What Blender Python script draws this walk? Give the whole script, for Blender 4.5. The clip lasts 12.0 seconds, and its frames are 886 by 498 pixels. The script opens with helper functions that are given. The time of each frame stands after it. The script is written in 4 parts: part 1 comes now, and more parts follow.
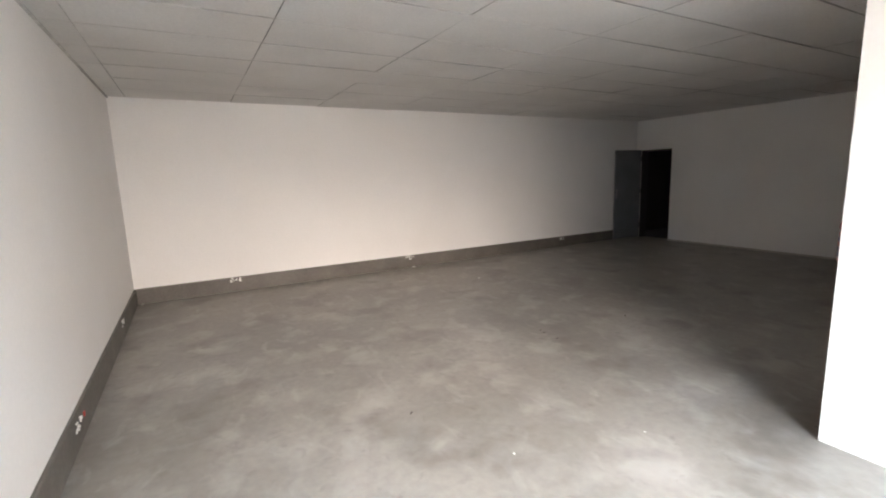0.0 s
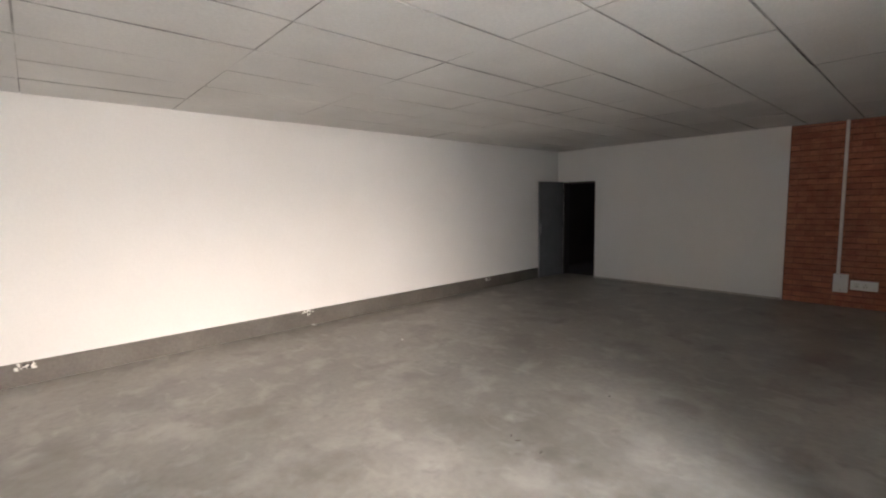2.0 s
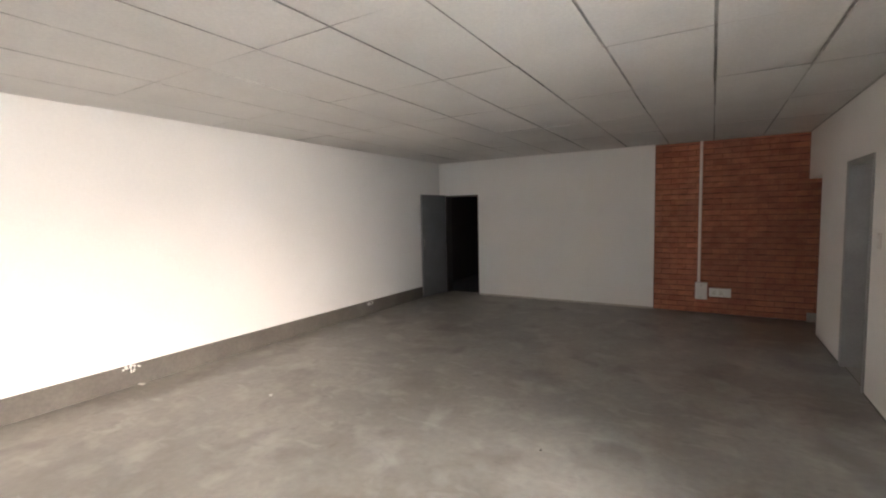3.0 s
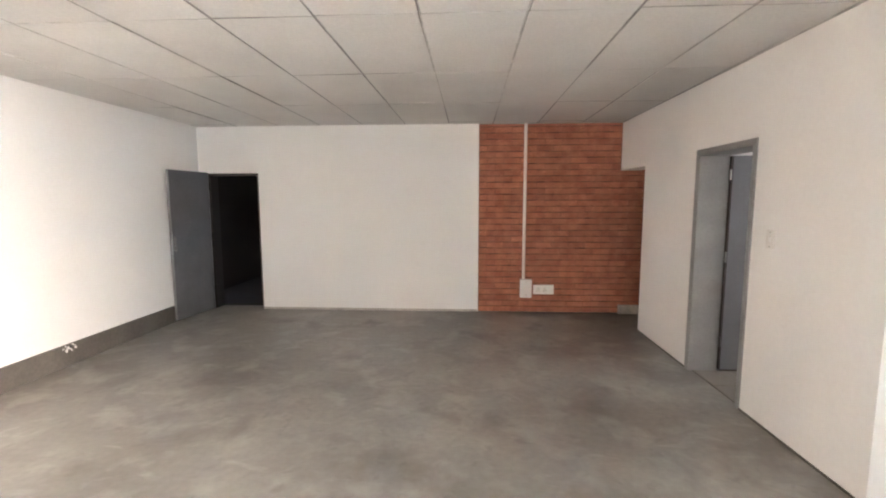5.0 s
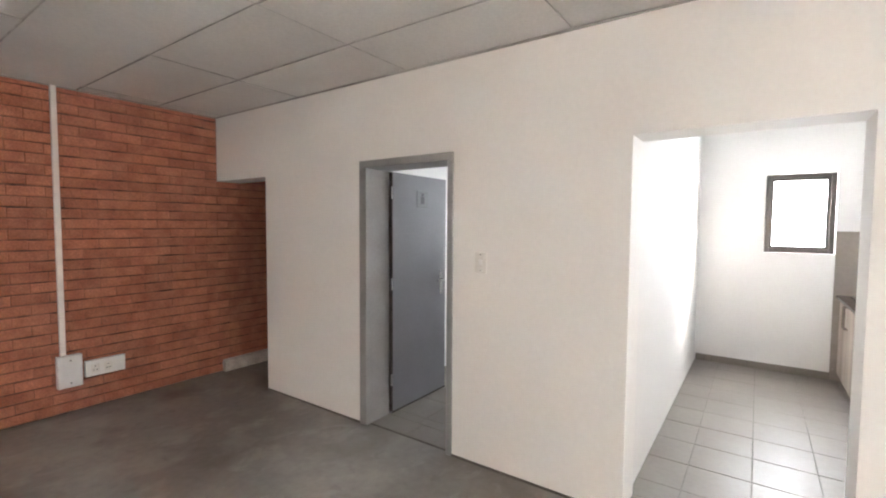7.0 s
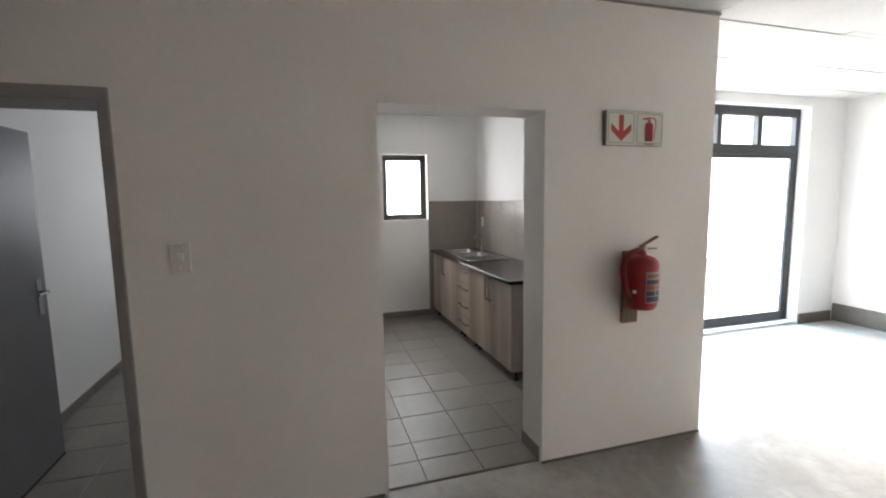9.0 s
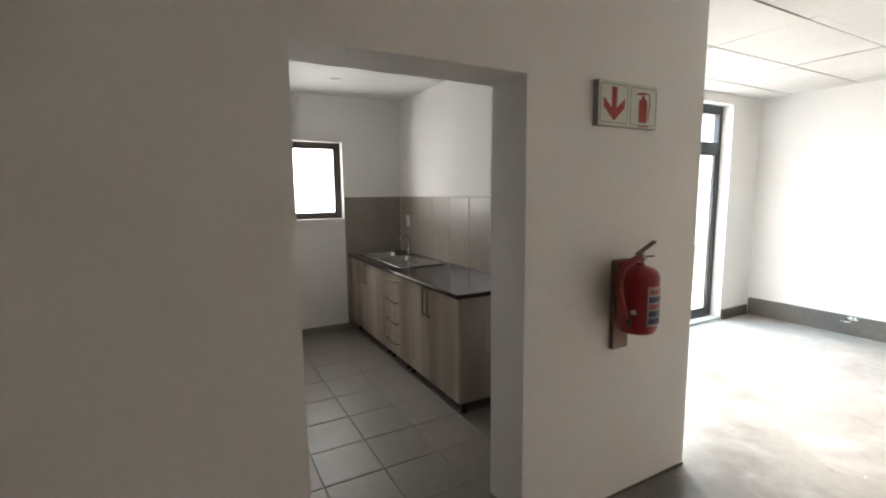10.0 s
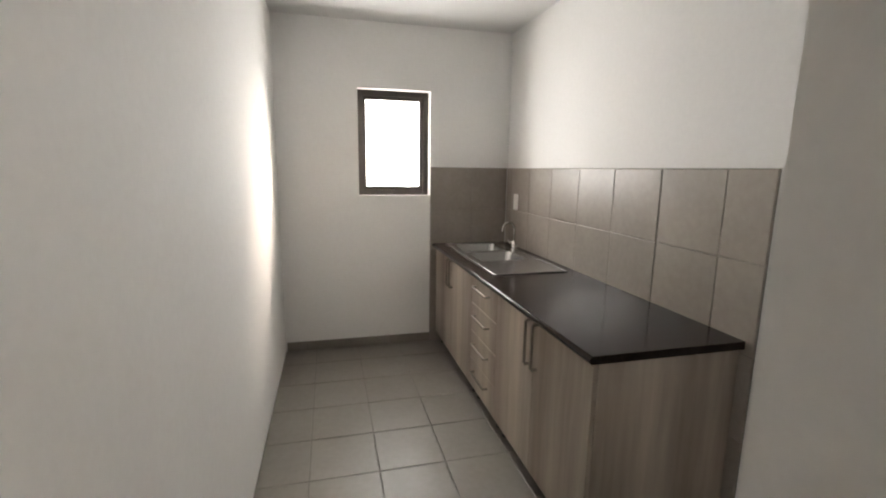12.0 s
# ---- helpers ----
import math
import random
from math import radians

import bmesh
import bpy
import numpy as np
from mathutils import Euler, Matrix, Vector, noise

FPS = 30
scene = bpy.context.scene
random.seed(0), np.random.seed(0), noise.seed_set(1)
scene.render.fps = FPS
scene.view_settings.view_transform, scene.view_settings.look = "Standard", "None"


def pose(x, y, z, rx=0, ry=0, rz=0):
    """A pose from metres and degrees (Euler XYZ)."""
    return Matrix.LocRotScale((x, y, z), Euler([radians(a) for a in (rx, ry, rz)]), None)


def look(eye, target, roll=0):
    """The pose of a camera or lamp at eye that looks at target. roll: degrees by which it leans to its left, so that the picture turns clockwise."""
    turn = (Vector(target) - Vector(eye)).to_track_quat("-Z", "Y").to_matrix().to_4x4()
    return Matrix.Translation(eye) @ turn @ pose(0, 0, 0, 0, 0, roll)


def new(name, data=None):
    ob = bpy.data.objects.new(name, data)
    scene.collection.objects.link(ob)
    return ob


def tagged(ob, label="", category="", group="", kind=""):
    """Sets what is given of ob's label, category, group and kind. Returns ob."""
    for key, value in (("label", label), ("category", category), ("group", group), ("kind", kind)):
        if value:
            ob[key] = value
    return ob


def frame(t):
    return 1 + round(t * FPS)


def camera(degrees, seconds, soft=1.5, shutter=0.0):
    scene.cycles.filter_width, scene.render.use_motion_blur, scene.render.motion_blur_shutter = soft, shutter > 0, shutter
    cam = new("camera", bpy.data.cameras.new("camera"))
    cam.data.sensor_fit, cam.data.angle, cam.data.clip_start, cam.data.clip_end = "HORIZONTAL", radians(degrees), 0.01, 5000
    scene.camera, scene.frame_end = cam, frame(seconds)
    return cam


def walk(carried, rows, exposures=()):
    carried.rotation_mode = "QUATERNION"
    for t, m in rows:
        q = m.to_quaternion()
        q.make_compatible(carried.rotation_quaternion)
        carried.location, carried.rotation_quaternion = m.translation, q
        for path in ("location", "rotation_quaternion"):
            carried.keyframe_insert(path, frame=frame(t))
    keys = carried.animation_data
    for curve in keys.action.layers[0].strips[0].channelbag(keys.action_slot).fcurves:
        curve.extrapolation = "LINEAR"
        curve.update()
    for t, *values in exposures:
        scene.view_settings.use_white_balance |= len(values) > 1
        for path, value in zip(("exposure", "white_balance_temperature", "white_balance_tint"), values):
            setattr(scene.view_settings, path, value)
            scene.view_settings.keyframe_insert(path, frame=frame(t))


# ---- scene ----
cam = camera(89.3, 12.0, soft=2.0)
PATH = [
    (0, (6.225, -9.267, 1.584), (4.502, -8.304, 1.262), -1.8),
    (0.5, (5.969, -9.114, 1.561), (4.217, -8.198, 1.262), -1.8),
    (1, (5.654, -8.989, 1.567), (3.884, -8.098, 1.297), 0.0),
    (1.5, (5.209, -8.843, 1.601), (3.602, -7.669, 1.414), -1.7),
    (2, (4.78, -8.622, 1.62), (3.307, -7.284, 1.417), -1.1),
    (2.5, (4.409, -8.357, 1.62), (3.091, -6.866, 1.416), 0.5),
    (3, (4.029, -8.102, 1.635), (3.002, -6.393, 1.482), -1.2),
    (5, (3.085, -6.459, 1.632), (2.968, -4.475, 1.413), -0.1),
    (5.5, (2.906, -5.993, 1.596), (3.196, -4.022, 1.42), 0.7),
    (6, (2.766, -5.524, 1.606), (3.546, -3.697, 1.376), -0.0),
    (6.5, (2.763, -5.04, 1.617), (3.853, -3.37, 1.473), -0.1),
    (7, (2.683, -4.669, 1.593), (4.317, -3.52, 1.485), 0.4),
    (7.5, (2.677, -4.339, 1.61), (4.611, -3.841, 1.489), 0.8),
    (9.5, (3.243, -3.723, 1.599), (5.063, -4.515, 1.352), -0.9),
    (10, (3.703, -3.836, 1.594), (5.444, -4.788, 1.345), -0.6),
    (10.5, (4.139, -4.029, 1.58), (5.923, -4.876, 1.263), -2.0),
    (11, (4.515, -4.231, 1.583), (6.367, -4.912, 1.258), -0.4),
    (11.5, (4.858, -4.382, 1.545), (6.738, -4.996, 1.244), -1.0),
    (12, (4.983, -4.479, 1.532), (6.892, -4.965, 1.184), 0.8),
]
EXPOSURES = [(0.0, -0.18, 6500, 14), (1.0, 0.1, 6500, 13), (2.5, 0.48, 6500, 14), (3.2, 1.05, 6650, 14), (5.0, 2.35, 6600, 14), (6.0, 2.5, 6600, 15),
             (7.5, 2.0, 6300, 13), (9.5, 0.32, 6500, 13), (10.5, 0.2, 7100, 12), (11.0, 0.72, 7000, 12), (11.5, 0.85, 7000, 12), (12.0, 0.82, 7000, 13)]
walk(cam, [(t, look(eye, target, roll)) for t, eye, target, roll in PATH], EXPOSURES)

# ---- world, sun, window light ----
world = bpy.data.worlds.new("world")
scene.world = world
world.use_nodes = True
wt = world.node_tree
sky = wt.nodes.new("ShaderNodeTexSky")
sky.sky_type = 'NISHITA'
sky.sun_disc = False
sky.sun_elevation = radians(49)
sky.sun_rotation = radians(176)
wt.links.new(sky.outputs["Color"], wt.nodes["Background"].inputs["Color"])
wt.nodes["Background"].inputs["Strength"].default_value = 0.12

sun_data = bpy.data.lights.new("sun", 'SUN')
sun_data.energy = 3.0
sun_data.angle = radians(0.5)
sun_data.color = (1.0, 0.95, 0.88)
sun = new("sun", sun_data)
sun.matrix_world = look((2, -26, 30), (0, 0, 0))


def window_light(name, eye, target, w, h, watts, color):
    data = bpy.data.lights.new(name, 'AREA')
    data.shape, data.size, data.size_y = 'RECTANGLE', w, h
    data.energy, data.color = watts, color
    ob = new(name, data)
    ob.matrix_world = look(eye, target)
    return ob


# added yard lamps outside the wide glass front: high open sky, assumed sunlit facade
window_light("yard_sky_light", (8.45, -8.35, 3.75), (5.6, -8.2, 0.6), 2.4, 1.7, 600, (0.46, 0.74, 1.0))
window_light("yard_warm_fill", (12.0, -9.2, 3.1), (4.0, -9.2, 1.5), 5.6, 2.2, 2000, (1.0, 0.855, 0.73))
window_light("kitchen_window_light", (8.985, -5.02, 1.74), (8.0, -5.02, 1.74), 0.57, 0.83, 11.5, (0.95, 0.975, 1.0))
window_light("washroom_window_light", (8.91, -3.1, 1.74), (8.0, -3.1, 1.74), 0.56, 0.81, 6.5, (0.90, 0.94, 1.0))


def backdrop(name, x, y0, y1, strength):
    """A glowing white sheet that stands for the blown-out view beyond the panes."""
    m = bpy.data.materials.new("outside_glow")
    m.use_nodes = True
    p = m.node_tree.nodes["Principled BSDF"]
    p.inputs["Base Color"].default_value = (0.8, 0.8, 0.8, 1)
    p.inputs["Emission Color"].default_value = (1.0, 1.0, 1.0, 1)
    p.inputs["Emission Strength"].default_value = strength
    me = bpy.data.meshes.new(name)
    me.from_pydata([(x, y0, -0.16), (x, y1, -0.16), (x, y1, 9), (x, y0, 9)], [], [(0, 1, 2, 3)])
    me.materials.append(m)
    tagged(new(name, me), "glowing white sheet for the overexposed view outside the glass", "backdrop", kind="structure")


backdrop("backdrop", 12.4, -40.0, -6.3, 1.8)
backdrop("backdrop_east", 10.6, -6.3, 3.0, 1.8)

# ---- materials ----
def mat(name, color, rough=0.6, metal=0.0, color2=None, scale=4.0, fine=60.0, fine_amt=0.08, bump=0.0, bump_scale=80.0,
        stretch=(1, 1, 1), rough2=None, per_object=0.0, contrast=(0.35, 0.65), detail=6.0, spec=0.5):
    m = bpy.data.materials.new(name)
    m.use_nodes = True
    nt = m.node_tree
    p = nt.nodes["Principled BSDF"]
    p.inputs["Metallic"].default_value = metal
    p.inputs["Roughness"].default_value = rough
    p.inputs["Specular IOR Level"].default_value = spec
    tc = nt.nodes.new("ShaderNodeNewGeometry")
    mp = nt.nodes.new("ShaderNodeMapping")
    mp.inputs["Scale"].default_value = stretch
    nt.links.new(tc.outputs["Position"], mp.inputs["Vector"])
    vec = mp.outputs["Vector"]
    big = nt.nodes.new("ShaderNodeTexNoise")
    big.inputs["Scale"].default_value, big.inputs["Detail"].default_value = scale, detail
    nt.links.new(vec, big.inputs["Vector"])
    ramp = nt.nodes.new("ShaderNodeValToRGB")
    c2 = color2 or tuple(c * 0.93 for c in color)
    ramp.color_ramp.elements[0].position, ramp.color_ramp.elements[1].position = contrast
    ramp.color_ramp.elements[0].color, ramp.color_ramp.elements[1].color = (*c2, 1), (*color, 1)
    nt.links.new(big.outputs["Fac"], ramp.inputs["Fac"])
    out = ramp.outputs["Color"]
    small = nt.nodes.new("ShaderNodeTexNoise")
    small.inputs["Scale"].default_value, small.inputs["Detail"].default_value = fine, 4.0
    nt.links.new(vec, small.inputs["Vector"])
    hsv = nt.nodes.new("ShaderNodeHueSaturation")
    mr = nt.nodes.new("ShaderNodeMapRange")
    mr.inputs["From Min"].default_value, mr.inputs["From Max"].default_value = 0.3, 0.7
    mr.inputs["To Min"].default_value, mr.inputs["To Max"].default_value = 1 - fine_amt, 1 + fine_amt
    nt.links.new(small.outputs["Fac"], mr.inputs["Value"])
    val = mr.outputs["Result"]
    if per_object:
        oi = nt.nodes.new("ShaderNodeObjectInfo")
        geo_isl = nt.nodes.new("ShaderNodeMapRange")
        geo_isl.inputs["To Min"].default_value, geo_isl.inputs["To Max"].default_value = 1 - per_object, 1 + per_object
        nt.links.new(oi.outputs["Random"], geo_isl.inputs["Value"])
        mul = nt.nodes.new("ShaderNodeMath")
        mul.operation = 'MULTIPLY'
        nt.links.new(val, mul.inputs[0])
        nt.links.new(geo_isl.outputs["Result"], mul.inputs[1])
        val = mul.outputs[0]
    nt.links.new(val, hsv.inputs["Value"])
    nt.links.new(out, hsv.inputs["Color"])
    nt.links.new(hsv.outputs["Color"], p.inputs["Base Color"])
    if rough2 is not None:
        rr = nt.nodes.new("ShaderNodeMapRange")
        rr.inputs["From Min"].default_value, rr.inputs["From Max"].default_value = contrast
        rr.inputs["To Min"].default_value, rr.inputs["To Max"].default_value = rough2, rough
        nt.links.new(big.outputs["Fac"], rr.inputs["Value"])
        nt.links.new(rr.outputs["Result"], p.inputs["Roughness"])
    if bump:
        bn = nt.nodes.new("ShaderNodeTexNoise")
        bn.inputs["Scale"].default_value, bn.inputs["Detail"].default_value = bump_scale, 5.0
        nt.links.new(vec, bn.inputs["Vector"])
        b = nt.nodes.new("ShaderNodeBump")
        b.inputs["Strength"].default_value, b.inputs["Distance"].default_value = bump, 0.01
        nt.links.new(bn.outputs["Fac"], b.inputs["Height"])
        nt.links.new(b.outputs["Normal"], p.inputs["Normal"])
    return m


PAINT = mat("white_wall_paint", (0.87, 0.855, 0.83), 0.75, color2=(0.84, 0.825, 0.80), scale=0.9, fine=40, fine_amt=0.015, bump=0.06, bump_scale=55)
PAINT_COOL = mat("kitchen_wall_paint", (0.84, 0.835, 0.82), 0.75, color2=(0.815, 0.81, 0.795), scale=1.1, fine=40, fine_amt=0.015, bump=0.05, bump_scale=60)
CEIL = mat("ceiling_board", (0.72, 0.705, 0.68), 0.85, color2=(0.63, 0.615, 0.59), scale=0.9, fine=60, fine_amt=0.05, bump=0.04, bump_scale=200)
TBAR = mat("ceiling_grid_metal", (0.62, 0.6, 0.57), 0.7, color2=(0.32, 0.31, 0.295), scale=0.55, fine_amt=0.2, fine=9, contrast=(0.42, 0.62))
PLASTERBOARD = mat("smooth_ceiling_paint", (0.8, 0.8, 0.79), 0.7, scale=1.0, fine_amt=0.01)
SKIRT = mat("grey_cement_skirting", (0.14, 0.126, 0.11), 0.6, color2=(0.10, 0.09, 0.078), scale=2.5, fine=35, fine_amt=0.12, bump=0.1, bump_scale=40)
RAW = mat("raw_cement", (0.55, 0.51, 0.46), 0.85, color2=(0.42, 0.385, 0.345), scale=9, fine=70, fine_amt=0.15, bump=0.2)
BRICK = mat("red_face_brick", (0.46, 0.18, 0.11), 0.9, color2=(0.35, 0.122, 0.073), scale=7, fine=90, fine_amt=0.22, bump=0.4, bump_scale=70, per_object=0.15)
# reddish mortar; its dark second tone paints the shadow in the bed joints
MORTAR = mat("reddish_mortar_joint_shade", (0.27, 0.115, 0.075), 0.95, color2=(0.06, 0.027, 0.02), scale=6, fine=80, fine_amt=0.15, bump=0.3)
DOOR_GREY = mat("grey_door_enamel", (0.165, 0.163, 0.175), 0.42, color2=(0.145, 0.143, 0.155), scale=2.5, fine=50, fine_amt=0.04, bump=0.03, bump_scale=25)
DOOR_DARK = mat("dull_grey_door_paint", (0.165, 0.17, 0.18), 0.6, color2=(0.135, 0.14, 0.15), scale=3, fine=45, fine_amt=0.07, bump=0.03)
FRAME_GREY = mat("grey_steel_frame_paint", (0.30, 0.295, 0.29), 0.5, color2=(0.26, 0.255, 0.25), scale=4, fine=50, fine_amt=0.05)
ALU = mat("black_aluminium", (0.022, 0.024, 0.027), 0.4, fine_amt=0.1, spec=0.4)
BRONZE = mat("dark_bronze_aluminium", (0.05, 0.042, 0.037), 0.42, fine_amt=0.1)
TILE = mat("grey_brown_tile", (0.31, 0.272, 0.238), 0.38, color2=(0.26, 0.227, 0.198), scale=3, fine=30, fine_amt=0.06, bump=0.10, bump_scale=7, per_object=0.04, contrast=(0.25, 0.75), detail=3)
FTILE = mat("grey_floor_tile", (0.255, 0.232, 0.203), 0.40, color2=(0.215, 0.195, 0.17), scale=2.5, fine=30, fine_amt=0.05, bump=0.08, bump_scale=6, per_object=0.03, contrast=(0.25, 0.75), detail=3)
GROUT = mat("dark_tile_grout", (0.165, 0.149, 0.132), 0.9, fine_amt=0.2)
GROUT_LIGHT = mat("splash_tile_grout", (0.27, 0.25, 0.225), 0.9, fine_amt=0.2)
WOOD = mat("grey_oak_laminate", (0.45, 0.38, 0.318), 0.5, color2=(0.205, 0.162, 0.13), scale=1.9, fine=18, fine_amt=0.12, bump=0.03, bump_scale=24, stretch=(1.7, 1.7, 0.12), contrast=(0.32, 0.68))
WORKTOP = mat("dark_granite_worktop", (0.026, 0.017, 0.015), 0.13, color2=(0.02, 0.013, 0.012), scale=30, fine=260, fine_amt=0.5, spec=0.16)
STEEL = mat("brushed_steel", (0.48, 0.48, 0.475), 0.27, 1.0, fine_amt=0.03, scale=3)
HANDLE = mat("dull_handle_steel", (0.24, 0.215, 0.19), 0.5, 1.0, fine_amt=0.05)
CHROME = mat("chrome", (0.78, 0.78, 0.78), 0.1, 1.0, fine_amt=0.02)
PLASTIC = mat("white_plastic", (0.84, 0.83, 0.81), 0.4, fine_amt=0.02)
OFFWHITE = mat("aged_white_plastic", (0.81, 0.79, 0.755), 0.5, color2=(0.75, 0.73, 0.69), scale=20, fine_amt=0.04)
TRUNK = mat("painted_trunking", (0.85, 0.785, 0.745), 0.45, color2=(0.76, 0.69, 0.645), scale=5, fine_amt=0.03)
BLACKP = mat("black_plastic", (0.015, 0.015, 0.016), 0.5)
RED = mat("red_enamel", (0.28, 0.017, 0.02), 0.3, color2=(0.235, 0.014, 0.017), scale=8, fine_amt=0.06)
HOSE = mat("dull_red_hose", (0.23, 0.018, 0.021), 0.4, fine_amt=0.1)
SIGN_WHITE = mat("sign_white", (0.74, 0.74, 0.67), 0.4, fine_amt=0.02)
SIGN_RED = mat("sign_red", (0.40, 0.038, 0.026), 0.45, fine_amt=0.04)
SIGN_LINE = mat("sign_green_grey_line", (0.28, 0.32, 0.27), 0.5)
DOOR_SIGN = mat("grey_sign_plate", (0.13, 0.13, 0.135), 0.45)
SIGN_EDGE = mat("sign_edge", (0.30, 0.29, 0.26), 0.6)
LABEL_PALE = mat("pale_label", (0.36, 0.31, 0.31), 0.5, fine_amt=0.05)
LABEL_DARK = mat("dark_label_print", (0.03, 0.04, 0.08), 0.5, fine_amt=0.1)
LABEL_RED = mat("red_label_print", (0.33, 0.10, 0.09), 0.5, fine_amt=0.1)
BRASS = mat("worn_valve_metal", (0.17, 0.11, 0.085), 0.5, 0.7, fine_amt=0.15)
PLANK = mat("weathered_plank", (0.30, 0.22, 0.165), 0.75, color2=(0.19, 0.13, 0.10), scale=6, fine=50, fine_amt=0.18, stretch=(3, 3, 0.4), bump=0.15)
PAVE = mat("pale_paving", (0.55, 0.53, 0.49), 0.85, color2=(0.47, 0.45, 0.42), scale=0.6, fine=14, fine_amt=0.08)
# near-black base colour carries the darkness of the unlit store room
UNLIT_DARK = mat("painted_unlit_dark", (0.055, 0.042, 0.038), 0.8, scale=1.0, fine_amt=0.05)
CHIP = mat("white_plaster_chip", (0.78, 0.77, 0.74), 0.7, fine_amt=0.05)
# dark brown that paints the shade in the washroom door's gaps
GAP_SHADE = mat("door_gap_shade", (0.06, 0.043, 0.036), 0.8, color2=(0.04, 0.03, 0.026), scale=9, fine_amt=0.15)
SILL = mat("pale_sill_cement", (0.5, 0.49, 0.47), 0.6, color2=(0.42, 0.41, 0.39), scale=5, fine_amt=0.08)


def concrete_floor():
    """Power-floated concrete: cloudy trowel patches, pale scuffs, dark stains, gloss that varies."""
    m = mat("floated_concrete", (0.33, 0.31, 0.28), 0.48, color2=(0.175, 0.16, 0.142), scale=0.75, fine=17, fine_amt=0.08,
            bump=0.08, bump_scale=14, rough2=0.30, contrast=(0.3, 0.7), detail=6)
    nt = m.node_tree
    p = nt.nodes["Principled BSDF"]
    geo = nt.nodes.new("ShaderNodeNewGeometry")

    def layer(base, scale, detail, distort, lo, hi, amount, color, stretch, turn):
        mp = nt.nodes.new("ShaderNodeMapping")
        mp.inputs["Scale"].default_value = stretch
        mp.inputs["Rotation"].default_value = (0, 0, turn)
        mp.inputs["Location"].default_value = (turn * 7, scale * 3, 0)
        nt.links.new(geo.outputs["Position"], mp.inputs["Vector"])
        n = nt.nodes.new("ShaderNodeTexNoise")
        n.inputs["Scale"].default_value, n.inputs["Detail"].default_value, n.inputs["Distortion"].default_value = scale, detail, distort
        nt.links.new(mp.outputs["Vector"], n.inputs["Vector"])
        r = nt.nodes.new("ShaderNodeMapRange")
        r.inputs["From Min"].default_value, r.inputs["From Max"].default_value = lo, hi
        r.inputs["To Max"].default_value = amount
        nt.links.new(n.outputs["Fac"], r.inputs["Value"])
        mix = nt.nodes.new("ShaderNodeMix")
        mix.data_type = 'RGBA'
        nt.links.new(r.outputs["Result"], mix.inputs["Factor"])
        nt.links.new(base, mix.inputs[6])
        mix.inputs[7].default_value = (*color, 1)
        return mix.outputs[2]
    c = p.inputs["Base Color"].links[0].from_socket
    c = layer(c, 2.6, 8, 0.3, 0.52, 0.70, 0.55, (0.42, 0.398, 0.37), (1, 1, 1), 0.0)
    c = layer(c, 3.1, 9, 0.8, 0.58, 0.75, 0.4, (0.44, 0.42, 0.395), (1.0, 1.9, 1.0), 0.5)
    c = layer(c, 1.7, 7, 0.2, 0.54, 0.68, 0.6, (0.13, 0.116, 0.10), (1, 1, 1), 1.1)
    c = layer(c, 7.5, 6, 0.5, 0.60, 0.72, 0.3, (0.12, 0.108, 0.095), (1, 1, 1), 2.0)
    nt.links.new(c, p.inputs["Base Color"])
    return m


CONCRETE = concrete_floor()


def glass_mat():
    m = bpy.data.materials.new("clear_glass")
    m.use_nodes = True
    p = m.node_tree.nodes["Principled BSDF"]
    p.inputs["Transmission Weight"].default_value = 1.0
    p.inputs["Roughness"].default_value = 0.0
    p.inputs["IOR"].default_value = 1.1
    p.inputs["Base Color"].default_value = (0.97, 0.99, 0.98, 1)
    return m


GLASS = glass_mat()

# ---- mesh helpers ----
ORIGIN = {}


def box(bm, x0, x1, y0, y1, z0, z1, bevel=0.0, seg=1):
    r = bmesh.ops.create_cube(bm, size=1.0)
    vs = r["verts"]
    c = Vector(((x0 + x1) / 2, (y0 + y1) / 2, (z0 + z1) / 2))
    s = Vector((abs(x1 - x0), abs(y1 - y0), abs(z1 - z0)))
    for v in vs:
        v.co = Vector((v.co.x * s.x, v.co.y * s.y, v.co.z * s.z)) + c
    if bevel:
        es = list({e for v in vs for e in v.link_edges})
        bmesh.ops.bevel(bm, geom=es, offset=bevel, segments=seg, affect='EDGES', profile=0.5)
    return bm


def boxes(*specs, bevel=0.0, seg=1):
    bm = bmesh.new()
    for s in specs:
        box(bm, *s, bevel=bevel, seg=seg)
    return bm


def lathe(bm, profile, cx, cy, n=28, axis_m=None):
    """Turn (radius, z) pairs about a vertical axis at cx, cy."""
    rings = []
    for r, z in profile:
        ring = []
        for i in range(n):
            a = 2 * math.pi * i / n
            co = Vector((r * math.cos(a), r * math.sin(a), z))
            if axis_m:
                co = axis_m @ co
            ring.append(bm.verts.new(co + Vector((cx, cy, 0))))
        rings.append(ring)
    for a, b in zip(rings, rings[1:]):
        for i in range(n):
            bm.faces.new((a[i], a[(i + 1) % n], b[(i + 1) % n], b[i]))
    bm.faces.new(rings[0][::-1])
    bm.faces.new(rings[-1])
    return bm


